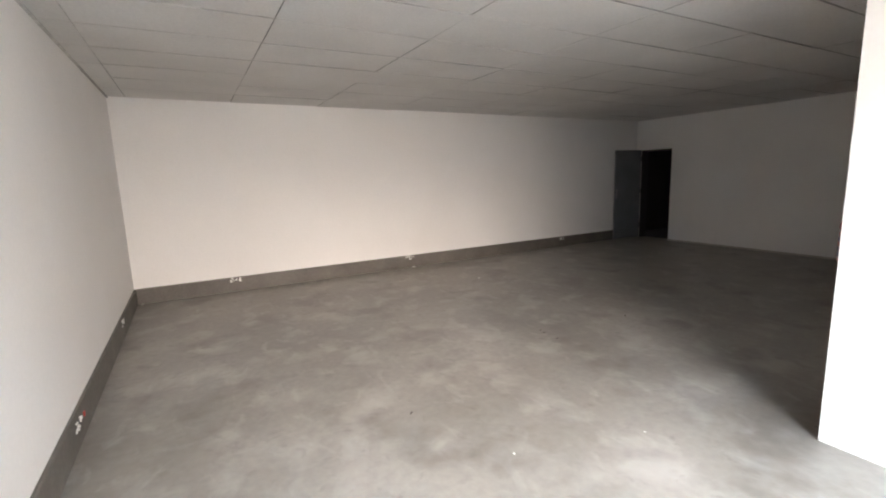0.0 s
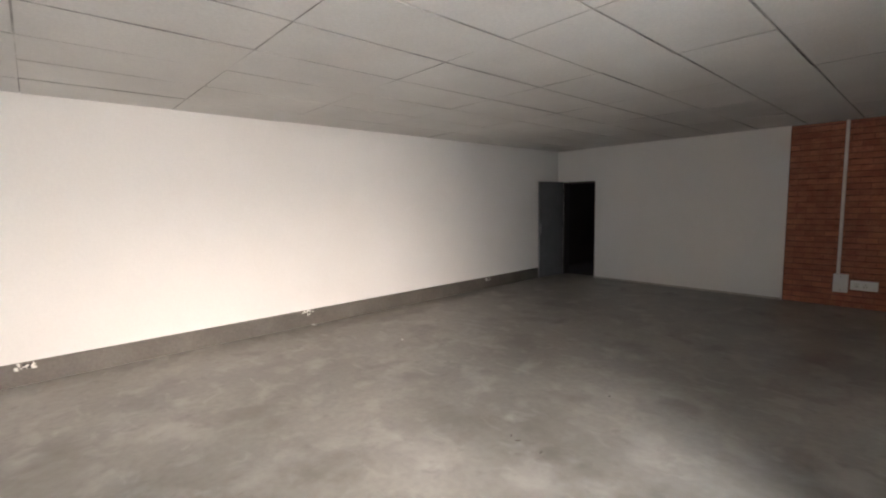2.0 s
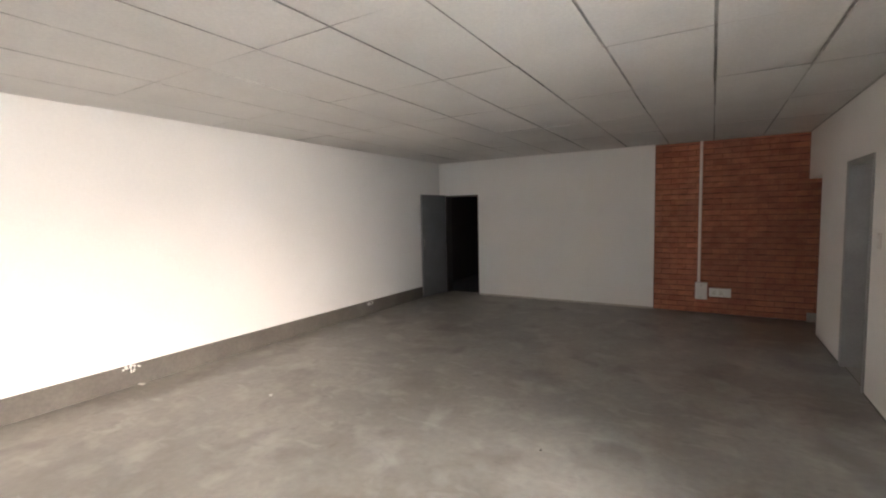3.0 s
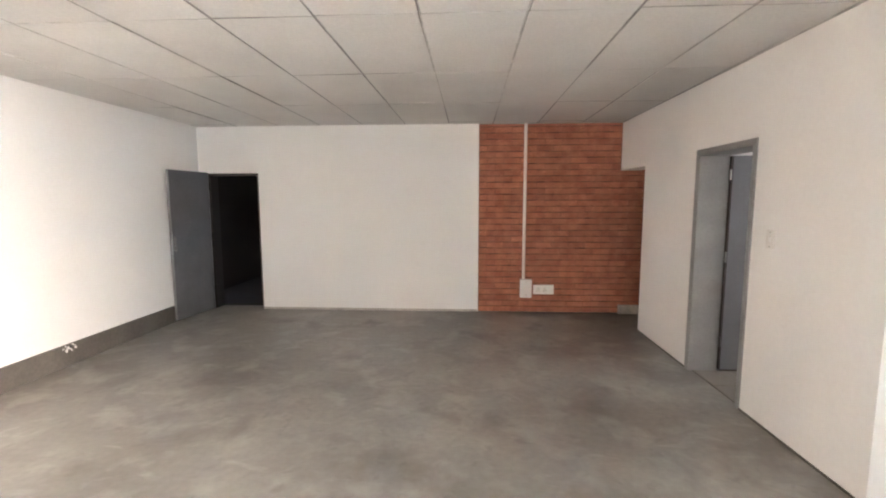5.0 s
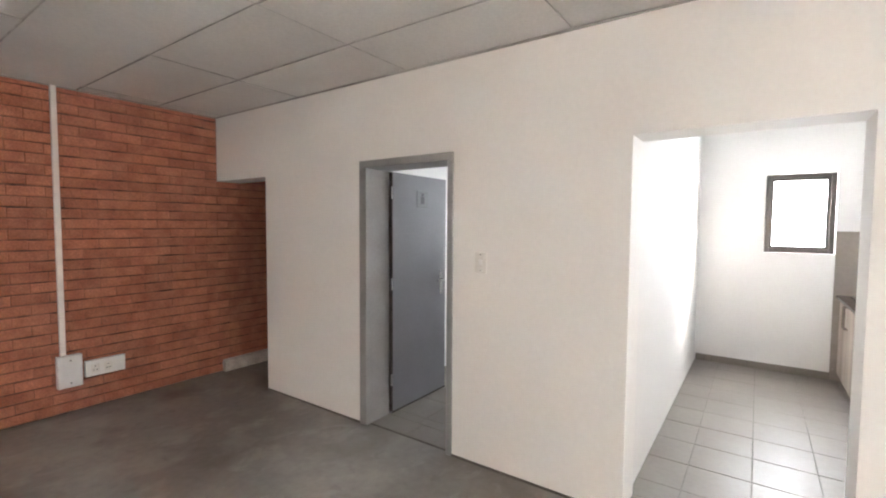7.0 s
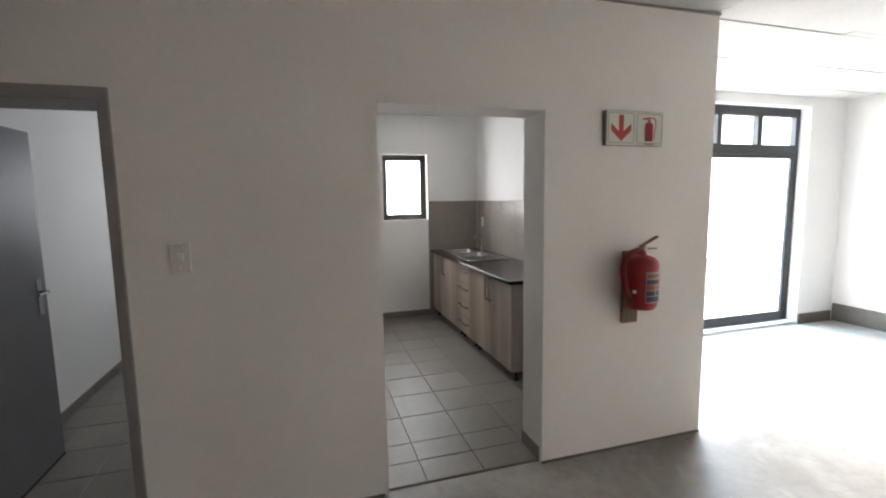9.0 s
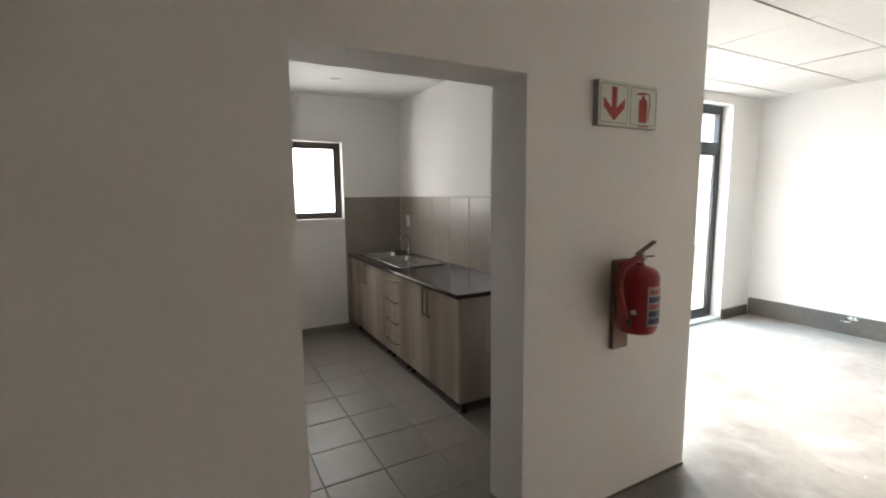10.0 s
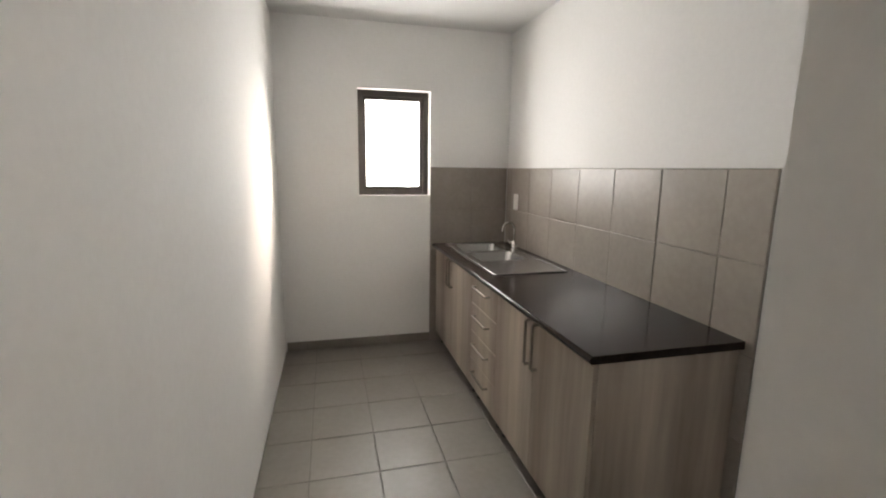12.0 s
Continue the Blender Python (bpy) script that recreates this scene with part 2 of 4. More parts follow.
def tube(bm, pts, r, n=10):
    """A round tube through points."""
    pts = [Vector(p) for p in pts]
    rings = []
    up = Vector((0.3, 0.2, 1)).normalized()
    for i, p in enumerate(pts):
        d = (pts[min(i + 1, len(pts) - 1)] - pts[max(i - 1, 0)]).normalized()
        a = d.cross(up)
        if a.length < 0.05:
            a = d.cross(Vector((1, 0, 0)))
        a.normalize()
        b = d.cross(a).normalized()
        rings.append([bm.verts.new(p + r * (math.cos(2 * math.pi * k / n) * a + math.sin(2 * math.pi * k / n) * b)) for k in range(n)])
    for q, s in zip(rings, rings[1:]):
        for k in range(n):
            bm.faces.new((q[k], q[(k + 1) % n], s[(k + 1) % n], s[k]))
    bm.faces.new(rings[0][::-1])
    bm.faces.new(rings[-1])
    return bm


def arc(cx, cz, r, a0, a1, n, y):
    return [(cx + r * math.cos(radians(a0 + (a1 - a0) * i / n)), y, cz + r * math.sin(radians(a0 + (a1 - a0) * i / n))) for i in range(n + 1)]


def prism(bm, outline, x0, x1):
    """An outline of (y, z) pairs pushed out from x0 to x1."""
    a = [bm.verts.new((x0, y, z)) for y, z in outline]
    b = [bm.verts.new((x1, y, z)) for y, z in outline]
    bm.faces.new(a)
    bm.faces.new(b[::-1])
    n = len(a)
    for i in range(n):
        bm.faces.new((a[i], b[i], b[(i + 1) % n], a[(i + 1) % n]))
    return bm


def finish(bm, name, material, smooth=False):
    bmesh.ops.recalc_face_normals(bm, faces=bm.faces[:])
    me = bpy.data.meshes.new(name)
    bm.to_mesh(me)
    bm.free()
    me.materials.append(material)
    if smooth:
        for p in me.polygons:
            p.use_smooth = True
        me.set_sharp_from_angle(angle=radians(40))
    return me


def thing(name, base, label, category, group="", kind=""):
    ob = new(name)
    ob.empty_display_size = 0.1
    ob.location = base
    ORIGIN[ob] = Vector(base)
    return tagged(ob, label, category, group, kind)


def part(name, bm, material, parent, label="", smooth=False):
    """One mesh, given in world places, under a thing or a part."""
    o = ORIGIN[parent]
    bmesh.ops.translate(bm, verts=bm.verts[:], vec=-o)
    ob = new(name, finish(bm, name, material, smooth))
    ob.parent = parent
    ORIGIN[ob] = o
    return tagged(ob, label)


def struct(name, bm, material, label, category):
    ob = new(name, finish(bm, name, material))
    ORIGIN[ob] = Vector((0, 0, 0))
    return tagged(ob, label, category, kind="structure")


def panel(bm, axis, c0, c1, u0, u1, z0, z1, holes=()):
    """A wall slab across axis 'x' or 'y' from c0 to c1, with rectangular holes (u0, u1, z0, z1) right through."""
    us = sorted({u0, u1, *[h[0] for h in holes], *[h[1] for h in holes]})
    zs = sorted({z0, z1, *[h[2] for h in holes], *[h[3] for h in holes]})

    def solid(i, k):
        if not (0 <= i < len(us) - 1 and 0 <= k < len(zs) - 1):
            return False
        u, z = (us[i] + us[i + 1]) / 2, (zs[k] + zs[k + 1]) / 2
        return not any(h[0] < u < h[1] and h[2] < z < h[3] for h in holes)

    def v(c, u, z):
        return bm.verts.new((c, u, z) if axis == 'x' else (u, c, z))
    for i in range(len(us) - 1):
        for k in range(len(zs) - 1):
            if not solid(i, k):
                continue
            a, b, p, q = us[i], us[i + 1], zs[k], zs[k + 1]
            for c in (c0, c1):
                bm.faces.new([v(c, a, p), v(c, b, p), v(c, b, q), v(c, a, q)])
            for di, dk, e in ((-1, 0, ((a, p), (a, q))), (1, 0, ((b, p), (b, q))), (0, -1, ((a, p), (b, p))), (0, 1, ((a, q), (b, q)))):
                if not solid(i + di, k + dk):
                    (ua, za), (ub, zb) = e
                    bm.faces.new([v(c0, ua, za), v(c0, ub, zb), v(c1, ub, zb), v(c1, ua, za)])
    bmesh.ops.remove_doubles(bm, verts=bm.verts[:], dist=0.0005)
    return bm


# ---- plan ----
XW, XK, XKI = -0.893, 5.19, 5.44      # long wall, kitchen wall and its inner face
XF, XE = 6.81, 8.755                  # front wall, outer wall of the kitchen
YS, YEND, YKR, YKL = -10.03, -6.233, -6.022, -4.092
HC, HK, TOP = 2.69, 2.665, 2.9

# ---- structure ----
struct("floor", boxes((XW - 0.2, XF, YS - 0.2, 0.2, -0.15, 0.0)), CONCRETE, "floated grey concrete floor with cloudy stains", "floor")
struct("ground", boxes((-60, 120, -90, 90, -0.3, -0.16)), PAVE, "pale paving outside the building", "ground")
struct("wall_west", panel(bmesh.new(), 'x', XW - 0.22, XW, YS - 0.22, 0.23, -0.16, TOP), PAINT, "long white painted plaster wall", "wall")
struct("wall_south", panel(bmesh.new(), 'y', YS - 0.22, YS, XW, XF + 0.25, -0.16, TOP), PAINT, "white painted plaster wall beside the glass door", "wall")
struct("wall_front", panel(bmesh.new(), 'x', XF, XF + 0.25, YS, YEND, -0.16, TOP, [(-9.44, -6.74, -0.03, 2.58)]), PAINT_COOL,
       "white painted front wall around a glass door", "wall")
struct("wall_kitchen", panel(bmesh.new(), 'x', XK, XKI, YEND, 0.0, -0.16, TOP,
       [(-5.045, -4.115, -0.03, 2.07), (-2.99, -2.11, -0.03, 2.08), (-0.862, 0.0, -0.03, 2.03)]), PAINT, "white painted wall with three openings", "wall")
struct("wall_kitchen_south", panel(bmesh.new(), 'y', YEND, YKR, XKI, XE, -0.16, TOP), PAINT_COOL, "white painted wall closing the kitchen", "wall")
struct("wall_kitchen_north", panel(bmesh.new(), 'y', YKL, YKL + 0.11, XKI, XE, -0.16, TOP), PAINT_COOL, "white painted kitchen side wall", "wall")
struct("wall_washroom_north", panel(bmesh.new(), 'y', -1.98, -1.87, XKI, XE, -0.16, TOP), PAINT_COOL, "white painted washroom wall", "wall")
struct("wall_east", panel(bmesh.new(), 'x', XE, XE + 0.23, YEND, 0.23, -0.16, TOP,
       [(-5.315, -4.72, 1.315, 2.165), (-3.4, -2.8, 1.315, 2.165)]), PAINT_COOL, "white painted outer wall with small windows", "wall")
struct("wall_north", panel(bmesh.new(), 'y', 0.0, 0.23, XW, 3.215, -0.16, TOP, [(-0.765, 0.0, -0.03, 2.02)]), PAINT,
       "white painted back wall with a doorway", "wall")

# store room behind the back wall; its unlit dark is put into near-black colour
struct("wall_store_west", panel(bmesh.new(), 'x', -1.6, -1.4, 0.23, 3.2, -0.16, TOP), UNLIT_DARK, "store room wall coloured near-black for its unlit dark", "wall")
struct("wall_store_east", panel(bmesh.new(), 'x', 2.2, 2.4, 0.23, 3.2, -0.16, TOP), UNLIT_DARK, "store room wall coloured near-black for its unlit dark", "wall")
struct("wall_store_north", panel(bmesh.new(), 'y', 3.2, 3.4, -1.6, 2.4, -0.16, TOP), UNLIT_DARK, "store room wall coloured near-black for its unlit dark", "wall")
struct("floor_store", boxes((-1.6, 2.4, 0.2, 3.4, -0.15, -0.004)), UNLIT_DARK, "store room floor coloured near-black for its unlit dark", "floor")
struct("ceiling_store", boxes((-1.4, 2.2, 0.23, 3.2, HC, HC + 0.05)), UNLIT_DARK, "plain store room ceiling coloured near-black for its unlit dark", "ceiling")
struct("floor_passage", boxes((XF, XE, -1.87, 0.2, -0.15, -0.003)), CONCRETE, "concrete passage floor", "floor")
struct("ceiling_passage", boxes((XKI, XE, -1.87, 0.02, HK, HK + 0.03)), PLASTERBOARD, "plain white passage ceiling", "ceiling")
struct("ceiling_kitchen", boxes((XKI, XE, YKR, YKL, HK, HK + 0.03)), PLASTERBOARD, "smooth white kitchen ceiling", "ceiling")
struct("ceiling_washroom", boxes((XKI, XE, YKL + 0.11, -1.98, HK, HK + 0.03)), PLASTERBOARD, "smooth white washroom ceiling", "ceiling")
# unseen slab, added to block the sky; left open over the entrance
struct("roof", boxes((-1.7, XF + 0.25, YS - 0.3, 3.5, TOP, TOP + 0.12), (XF + 0.25, XE + 0.3, YEND - 0.05, 3.5, TOP, TOP + 0.12)), RAW, "unseen flat slab added to keep sky light out", "roof")


def grid_ceiling():
    """Lay-in boards that sit a little unevenly in a dull metal grid; one mesh."""
    bm = bmesh.new()
    rnd = random.Random(5)
    xs = [3.41 + 0.615 * k for k in range(-8, 8)]
    ys = [-9.83 + 1.21 * k for k in range(-2, 10)]
    regions = ((XW, XK, YS, 0.0), (XK, XF, YS, YEND))
    for (rx0, rx1, ry0, ry1) in regions:
        cx = sorted({rx0, rx1, *[x for x in xs if rx0 < x < rx1]})
        cy = sorted({ry0, ry1, *[y for y in ys if ry0 < y < ry1]})
        for a, b in zip(cx, cx[1:]):
            for c, d in zip(cy, cy[1:]):
                g = [0.0 if e in (rx0, rx1, ry0, ry1) else rnd.uniform(lo, hi) for e, lo, hi in ((a, 0.005, 0.011), (b, 0.005, 0.011), (c, 0.002, 0.006), (d, 0.002, 0.006))]
                if rx0 == XK and a == XK:
                    g[0] = 0.0
                x0, x1, y0, y1 = a + g[0], b - g[1], c + g[2], d - g[3]
                hs = [HC + rnd.uniform(-0.0035, 0.003) for _ in range(4)]
                low = [bm.verts.new((x, y, h)) for (x, y), h in zip(((x0, y0), (x1, y0), (x1, y1), (x0, y1)), hs)]
                high = [bm.verts.new((x, y, HC + 0.02)) for x, y in ((x0, y0), (x1, y0), (x1, y1), (x0, y1))]
                bm.faces.new(low)
                for i in range(4):
                    bm.faces.new((low[i], low[(i + 1) % 4], high[(i + 1) % 4], high[i])).material_index = 1
    me = finish(bm, "ceiling", CEIL)
    me.materials.append(TBAR)
    bm = bmesh.new()
    bm.from_mesh(me)
    n0 = len(bm.faces)
    box(bm, XW, XK, YS, 0.0, HC + 0.0085, HC + 0.03)
    box(bm, XK, XF, YS, YEND, HC + 0.0085, HC + 0.03)
    bm.faces.ensure_lookup_table()
    for f in bm.faces[n0:]:
        f.material_index = 1
    bm.to_mesh(me)
    bm.free()
    tagged(new("ceiling", me), "white lay-in ceiling boards in a dull metal grid", "ceiling", kind="structure")


grid_ceiling()


def skirting(name, x0, x1, y0, y1, h, label, material=SKIRT):
    return struct(name, boxes((x0, x1, y0, y1, -0.01, h), bevel=0.006), material, label, "baseboard")


skirting("baseboard_west", XW - 0.01, XW + 0.028, YS + 0.02, -0.01, 0.215, "tall grey cement skirting along the long wall")
skirting("baseboard_south", XW, XF - 0.02, YS - 0.01, YS + 0.02, 0.215, "tall grey cement skirting with chipped conduit outlets")
skirting("baseboard_front", XF - 0.022, XF + 0.01, YS + 0.022, -9.46, 0.12, "low grey cement skirting beside the glass door")
struct("trim_north", boxes((0.0, 3.21, -0.008, 0.005, 0.0, 0.03), bevel=0.003), RAW, "thin cement edge at the foot of the back wall", "trim")
struct("trim_kitchen_wall", boxes((XK - 0.006, XK + 0.005, YEND, -5.045, 0.0, 0.014), (XK - 0.006, XK + 0.005, -4.095, -2.99, 0.0, 0.014),
       (XK - 0.006, XK + 0.005, -2.11, -0.87, 0.0, 0.014)), SKIRT, "rough dark cement edge at the wall's foot", "trim")
struct("door_sill", boxes((XF + 0.002, XF + 0.26, -9.438, -6.742, -0.1, 0.03), bevel=0.004), SILL, "pale cement threshold under the glass door", "sill")
struct("trim_floor_joint", boxes((6.772, 6.784, YS + 0.03, YEND - 0.005, -0.01, 0.002)), SKIRT, "dark joint between concrete floor and door threshold", "trim")
struct("passage_plinth", boxes((XKI - 0.22, 6.9, -0.045, 0.02, -0.01, 0.125), bevel=0.006), RAW, "pale raw cement plinth at the passage wall", "plinth")

# added strips stand in for the shadow line where ceiling meets wall
struct("trim_ceiling_south", boxes((XW, 4.9, YS, YS + 0.02, HC - 0.016, HC - 0.004)), TBAR, "dull strip drawn for the dark gap at the ceiling edge", "trim")
struct("trim_ceiling_kitchen_wall", boxes((XK - 0.014, XK, YEND, 0.0, HC - 0.012, HC - 0.004)), TBAR, "dull strip drawn for the dark gap at the ceiling edge", "trim")
struct("trim_ceiling_brick", boxes((3.22, XK - 0.015, -0.012, 0.006, HC - 0.012, HC - 0.004)), TBAR, "dull strip drawn for the dark gap at the ceiling edge", "trim")

# ---- glass front door ----
GX0, GX1 = 6.93, 7.0


def glass_front():
    d = thing("door_1", (6.965, -8.09, 0.03), "black aluminium sliding glass door with top lights", "door", kind="structure")
    y0, y1, z0, z1, zt = -9.44, -6.74, 0.03, 2.58, 2.10
    part("frame", boxes((GX0, GX1, y0, y0 + 0.06, z0, z1), (GX0, GX1, y1 - 0.06, y1, z0, z1), (GX0, GX1, y0 + 0.06, y1 - 0.06, z1 - 0.10, z1),
         (GX0, GX1, y0 + 0.06, y1 - 0.06, z0, z0 + 0.045), bevel=0.003), ALU, d)
    part("transom", boxes((GX0 - 0.006, GX1, y0 + 0.06, y1 - 0.06, zt - 0.055, zt + 0.055), bevel=0.003), ALU, d)
    edges = [y0 + 0.06, -8.82, -8.22, -7.60, y1 - 0.06]
    for y in edges[1:-1]:
        part("mullion", boxes((GX0, GX1, y - 0.035, y + 0.035, zt + 0.055, z1 - 0.10), bevel=0.003), ALU, d)
    for a, b in zip(edges, edges[1:]):
        pane = part("pane", boxes((6.96, 6.966, a + 0.02, b - 0.02, zt + 0.05, z1 - 0.095)), GLASS, d, "clear top light glass")
        pane.visible_shadow = False
    for a, b, x in ((y0 + 0.06, -8.05, 6.945), (-8.09, y1 - 0.06, 6.978)):
        leaf = part("sliding_leaf", boxes((x - 0.012, x + 0.012, a, a + 0.045, z0 + 0.045, zt - 0.055), (x - 0.012, x + 0.012, b - 0.045, b, z0 + 0.045, zt - 0.055),
                    (x - 0.012, x + 0.012, a + 0.045, b - 0.045, z0 + 0.045, z0 + 0.11), (x - 0.012, x + 0.012, a + 0.045, b - 0.045, zt - 0.10, zt - 0.055), bevel=0.002), ALU, d)
        pane = part("pane", boxes((x - 0.003, x + 0.003, a + 0.04, b - 0.04, z0 + 0.105, zt - 0.095)), GLASS, leaf, "clear door glass")
        pane.visible_shadow = False


glass_front()


def small_window(name, y0, y1, z0, z1, label):
    w = thing(name, (XE + 0.12, (y0 + y1) / 2, z0), label, "window", kind="structure")
    x0, x1, t = XE + 0.085, XE + 0.135, 0.045
    part("window_frame", boxes((x0, x1, y0, y0 + t, z0, z1), (x0, x1, y1 - t, y1, z0, z1), (x0, x1, y0 + t, y1 - t, z1 - t, z1),
         (x0, x1, y0 + t, y1 - t, z0, z0 + t), bevel=0.004), BRONZE, w)
    sash = part("sash", boxes((x0 + 0.012, x1 + 0.01, y0 + t, y0 + t + 0.028, z0 + t, z1 - t), (x0 + 0.012, x1 + 0.01, y1 - t - 0.028, y1 - t, z0 + t, z1 - t),
                (x0 + 0.012, x1 + 0.01, y0 + t + 0.028, y1 - t - 0.028, z1 - t - 0.028, z1 - t),
                (x0 + 0.012, x1 + 0.01, y0 + t + 0.028, y1 - t - 0.028, z0 + t, z0 + t + 0.028), bevel=0.003), BRONZE, w)
    pane = part("pane", boxes((x0 + 0.03, x0 + 0.036, y0 + t + 0.02, y1 - t - 0.02, z0 + t + 0.02, z1 - t - 0.02)), GLASS, sash)
    pane.visible_shadow = False


small_window("window_1", -5.315, -4.72, 1.315, 2.165, "small dark bronze kitchen window in a white reveal")
small_window("window_2", -3.4, -2.8, 1.315, 2.165, "small dark bronze washroom window")


# ---- doors ----
def steel_frame():
    f = thing("door_frame", (5.3, -2.55, 0), "grey painted pressed-steel door frame", "door frame", kind="structure")
    ya, yb, zt = -2.11, -2.99, 2.08
    for name, y0, y1 in (("jamb", ya - 0.075, ya), ("jamb", yb, yb + 0.045)):
        part(name, boxes((XK - 0.012, XKI + 0.012, y0, y1, 0.0, zt - 0.055), bevel=0.004), FRAME_GREY, f)
    part("head", boxes((XK - 0.012, XKI + 0.012, yb, ya, zt - 0.055, zt), bevel=0.004), FRAME_GREY, f)


steel_frame()


def washroom_door():
    d = thing("door_2", (5.45, -2.19, 0.012), "grey painted flush washroom door standing open", "door", kind="structure")
    x0, x1, y0, y1 = 5.445, 6.215, -2.215, -2.175
    leaf = part("leaf", boxes((x0, x1, y0, y1, 0.014, 2.02), bevel=0.003), DOOR_GREY, d)
    # these two strips put the dark of bottom and hinge gaps into colour
    part("bottom_edge", boxes((x0 + 0.002, x1 - 0.002, y0 - 0.0012, y1 + 0.0012, 0.0138, 0.03)), GAP_SHADE, d, "dark strip painted for the gap under the leaf")
    part("hinge_edge", boxes((x0 - 0.0015, x0 + 0.012, y0 - 0.0012, y1 + 0.0012, 0.032, 2.015)), GAP_SHADE, d, "dark strip painted for the hinge-side gap")
    for z in (0.25, 1.05, 1.8):
        part("hinge", lathe(bmesh.new(), [(0.008, z), (0.009, z + 0.003), (0.009, z + 0.097), (0.008, z + 0.1)], x0 - 0.006, y0 - 0.004, 10), STEEL, d)
    plate = part("door_sign", boxes((5.77, 5.925, y0 - 0.004, y0 - 0.0005, 1.745, 1.887), bevel=0.001), DOOR_SIGN, d, "small grey sign with a dark symbol")
    bm = boxes((5.824, 5.872, y0 - 0.0055, y0 - 0.0042, 1.775, 1.838), (5.832, 5.864, y0 - 0.0055, y0 - 0.0042, 1.844, 1.868))
    part("symbol", bm, BLACKP, plate)
    hp = part("handle_plate", boxes((6.115, 6.16, y0 - 0.006, y0 - 0.0003, 0.94, 1.16), bevel=0.002), STEEL, d, "brushed steel lock plate")
    part("lever", tube(bmesh.new(), [(6.138, y0 - 0.005, 1.08), (6.138, y0 - 0.04, 1.08), (6.128, y0 - 0.052, 1.08), (6.09, y0 - 0.054, 1.08), (6.02, y0 - 0.053, 1.078)], 0.008), STEEL, hp, "", True)
    part("lock_edge", boxes((x1 - 0.0002, x1 + 0.002, y0 + 0.008, y1 - 0.008, 0.95, 1.15)), STEEL, d)


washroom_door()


def store_door():
    d = thing("door_3", (-0.755, -0.02, 0.01), "dull grey door standing open against the long wall", "door", kind="structure")
    m = Matrix.Translation((-0.757, -0.012, 0)) @ Matrix.Rotation(radians(-97.0), 4, 'Z')

    def turned(bm):
        bmesh.ops.transform(bm, matrix=m, verts=bm.verts[:])
        return bm
    part("leaf", turned(boxes((0.01, 0.765, -0.02, 0.02, 0.012, 2.03), bevel=0.003)), DOOR_DARK, d)
    part("edge_strip", turned(boxes((0.7655, 0.768, -0.017, 0.017, 0.02, 2.02))), FRAME_GREY, d, "pale worn leading edge")
    lp = part("lock_plate", turned(boxes((0.705, 0.745, 0.0203, 0.024, 0.95, 1.15), bevel=0.001)), STEEL, d)
    part("keyhole", turned(boxes((0.721, 0.729, 0.0242, 0.025, 0.99, 1.015))), BLACKP, lp)
    part("latch", turned(boxes((0.768, 0.775, -0.008, 0.008, 1.04, 1.075), bevel=0.002)), STEEL, d)
    for z in (0.25, 1.05, 1.78):
        part("hinge", lathe(bmesh.new(), [(0.008, z), (0.008, z + 0.1)], -0.752, -0.008, 10), STEEL, d)
    f = thing("door_frame_store", (-0.38, 0.1, 0), "dark steel lining of the store doorway", "door frame", kind="structure")
    part("jamb", boxes((-0.7645, -0.735, 0.02, 0.22, 0.0, 1.99)), BRONZE, f)
    part("jamb", boxes((-0.030, -0.0005, 0.02, 0.22, 0.0, 1.99)), BRONZE, f)
    part("head", boxes((-0.7645, -0.0005, 0.02, 0.22, 1.99, 2.0195)), BRONZE, f)


store_door()


# ---- main room fittings ----
def trunking():
    t = thing("cable_trunking", (3.868, 0.0, 0.5), "white plastic cable trunking running down the brick wall", "trunking")
    part("duct", boxes((3.846, 3.886, -0.020, 0.006, 0.49, HC - 0.004), bevel=0.003), TRUNK, t)
    part("cover", boxes((3.850, 3.882, -0.0235, -0.0203, 0.49, HC - 0.006), bevel=0.001), TRUNK, t)
    s = thing("socket_box", (3.90, 0.0, 0.22), "white surface-mounted socket box under the trunking", "socket box")
    part("box", boxes((3.818, 3.985, -0.05, 0.006, 0.222, 0.488), bevel=0.006, seg=2), PLASTIC, s)
    cover = part("cover_plate", boxes((3.826, 3.977, -0.054, -0.0503, 0.23, 0.48), bevel=0.002), PLASTIC, s)
    for z in (0.26, 0.45):
        part("screw", boxes((3.897, 3.907, -0.0555, -0.0542, z - 0.005, z + 0.005)), STEEL, cover)
    u = thing("double_socket", (4.15, 0.0, 0.27), "white double plug socket on the brick wall", "socket")
    part("plate", boxes((4.008, 4.30, -0.034, 0.006, 0.272, 0.408), bevel=0.005, seg=2), PLASTIC, u)
    for x in (4.075, 4.17):
        face = part("outlet", boxes((x - 0.032, x + 0.032, -0.0365, -0.0342, 0.30, 0.375), bevel=0.001), OFFWHITE, u)
        for dx, dz in ((0, 0.022), (-0.012, -0.01), (0.012, -0.01)):
            part("pin_hole", boxes((x + dx - 0.004, x + dx + 0.004, -0.0372, -0.0366, 0.335 + dz - 0.004, 0.335 + dz + 0.004)), BLACKP, face)
    for x in (4.235, 4.268):
        part("rocker", boxes((x - 0.009, x + 0.009, -0.038, -0.0342, 0.325, 0.365), bevel=0.002), PLASTIC, u)


trunking()


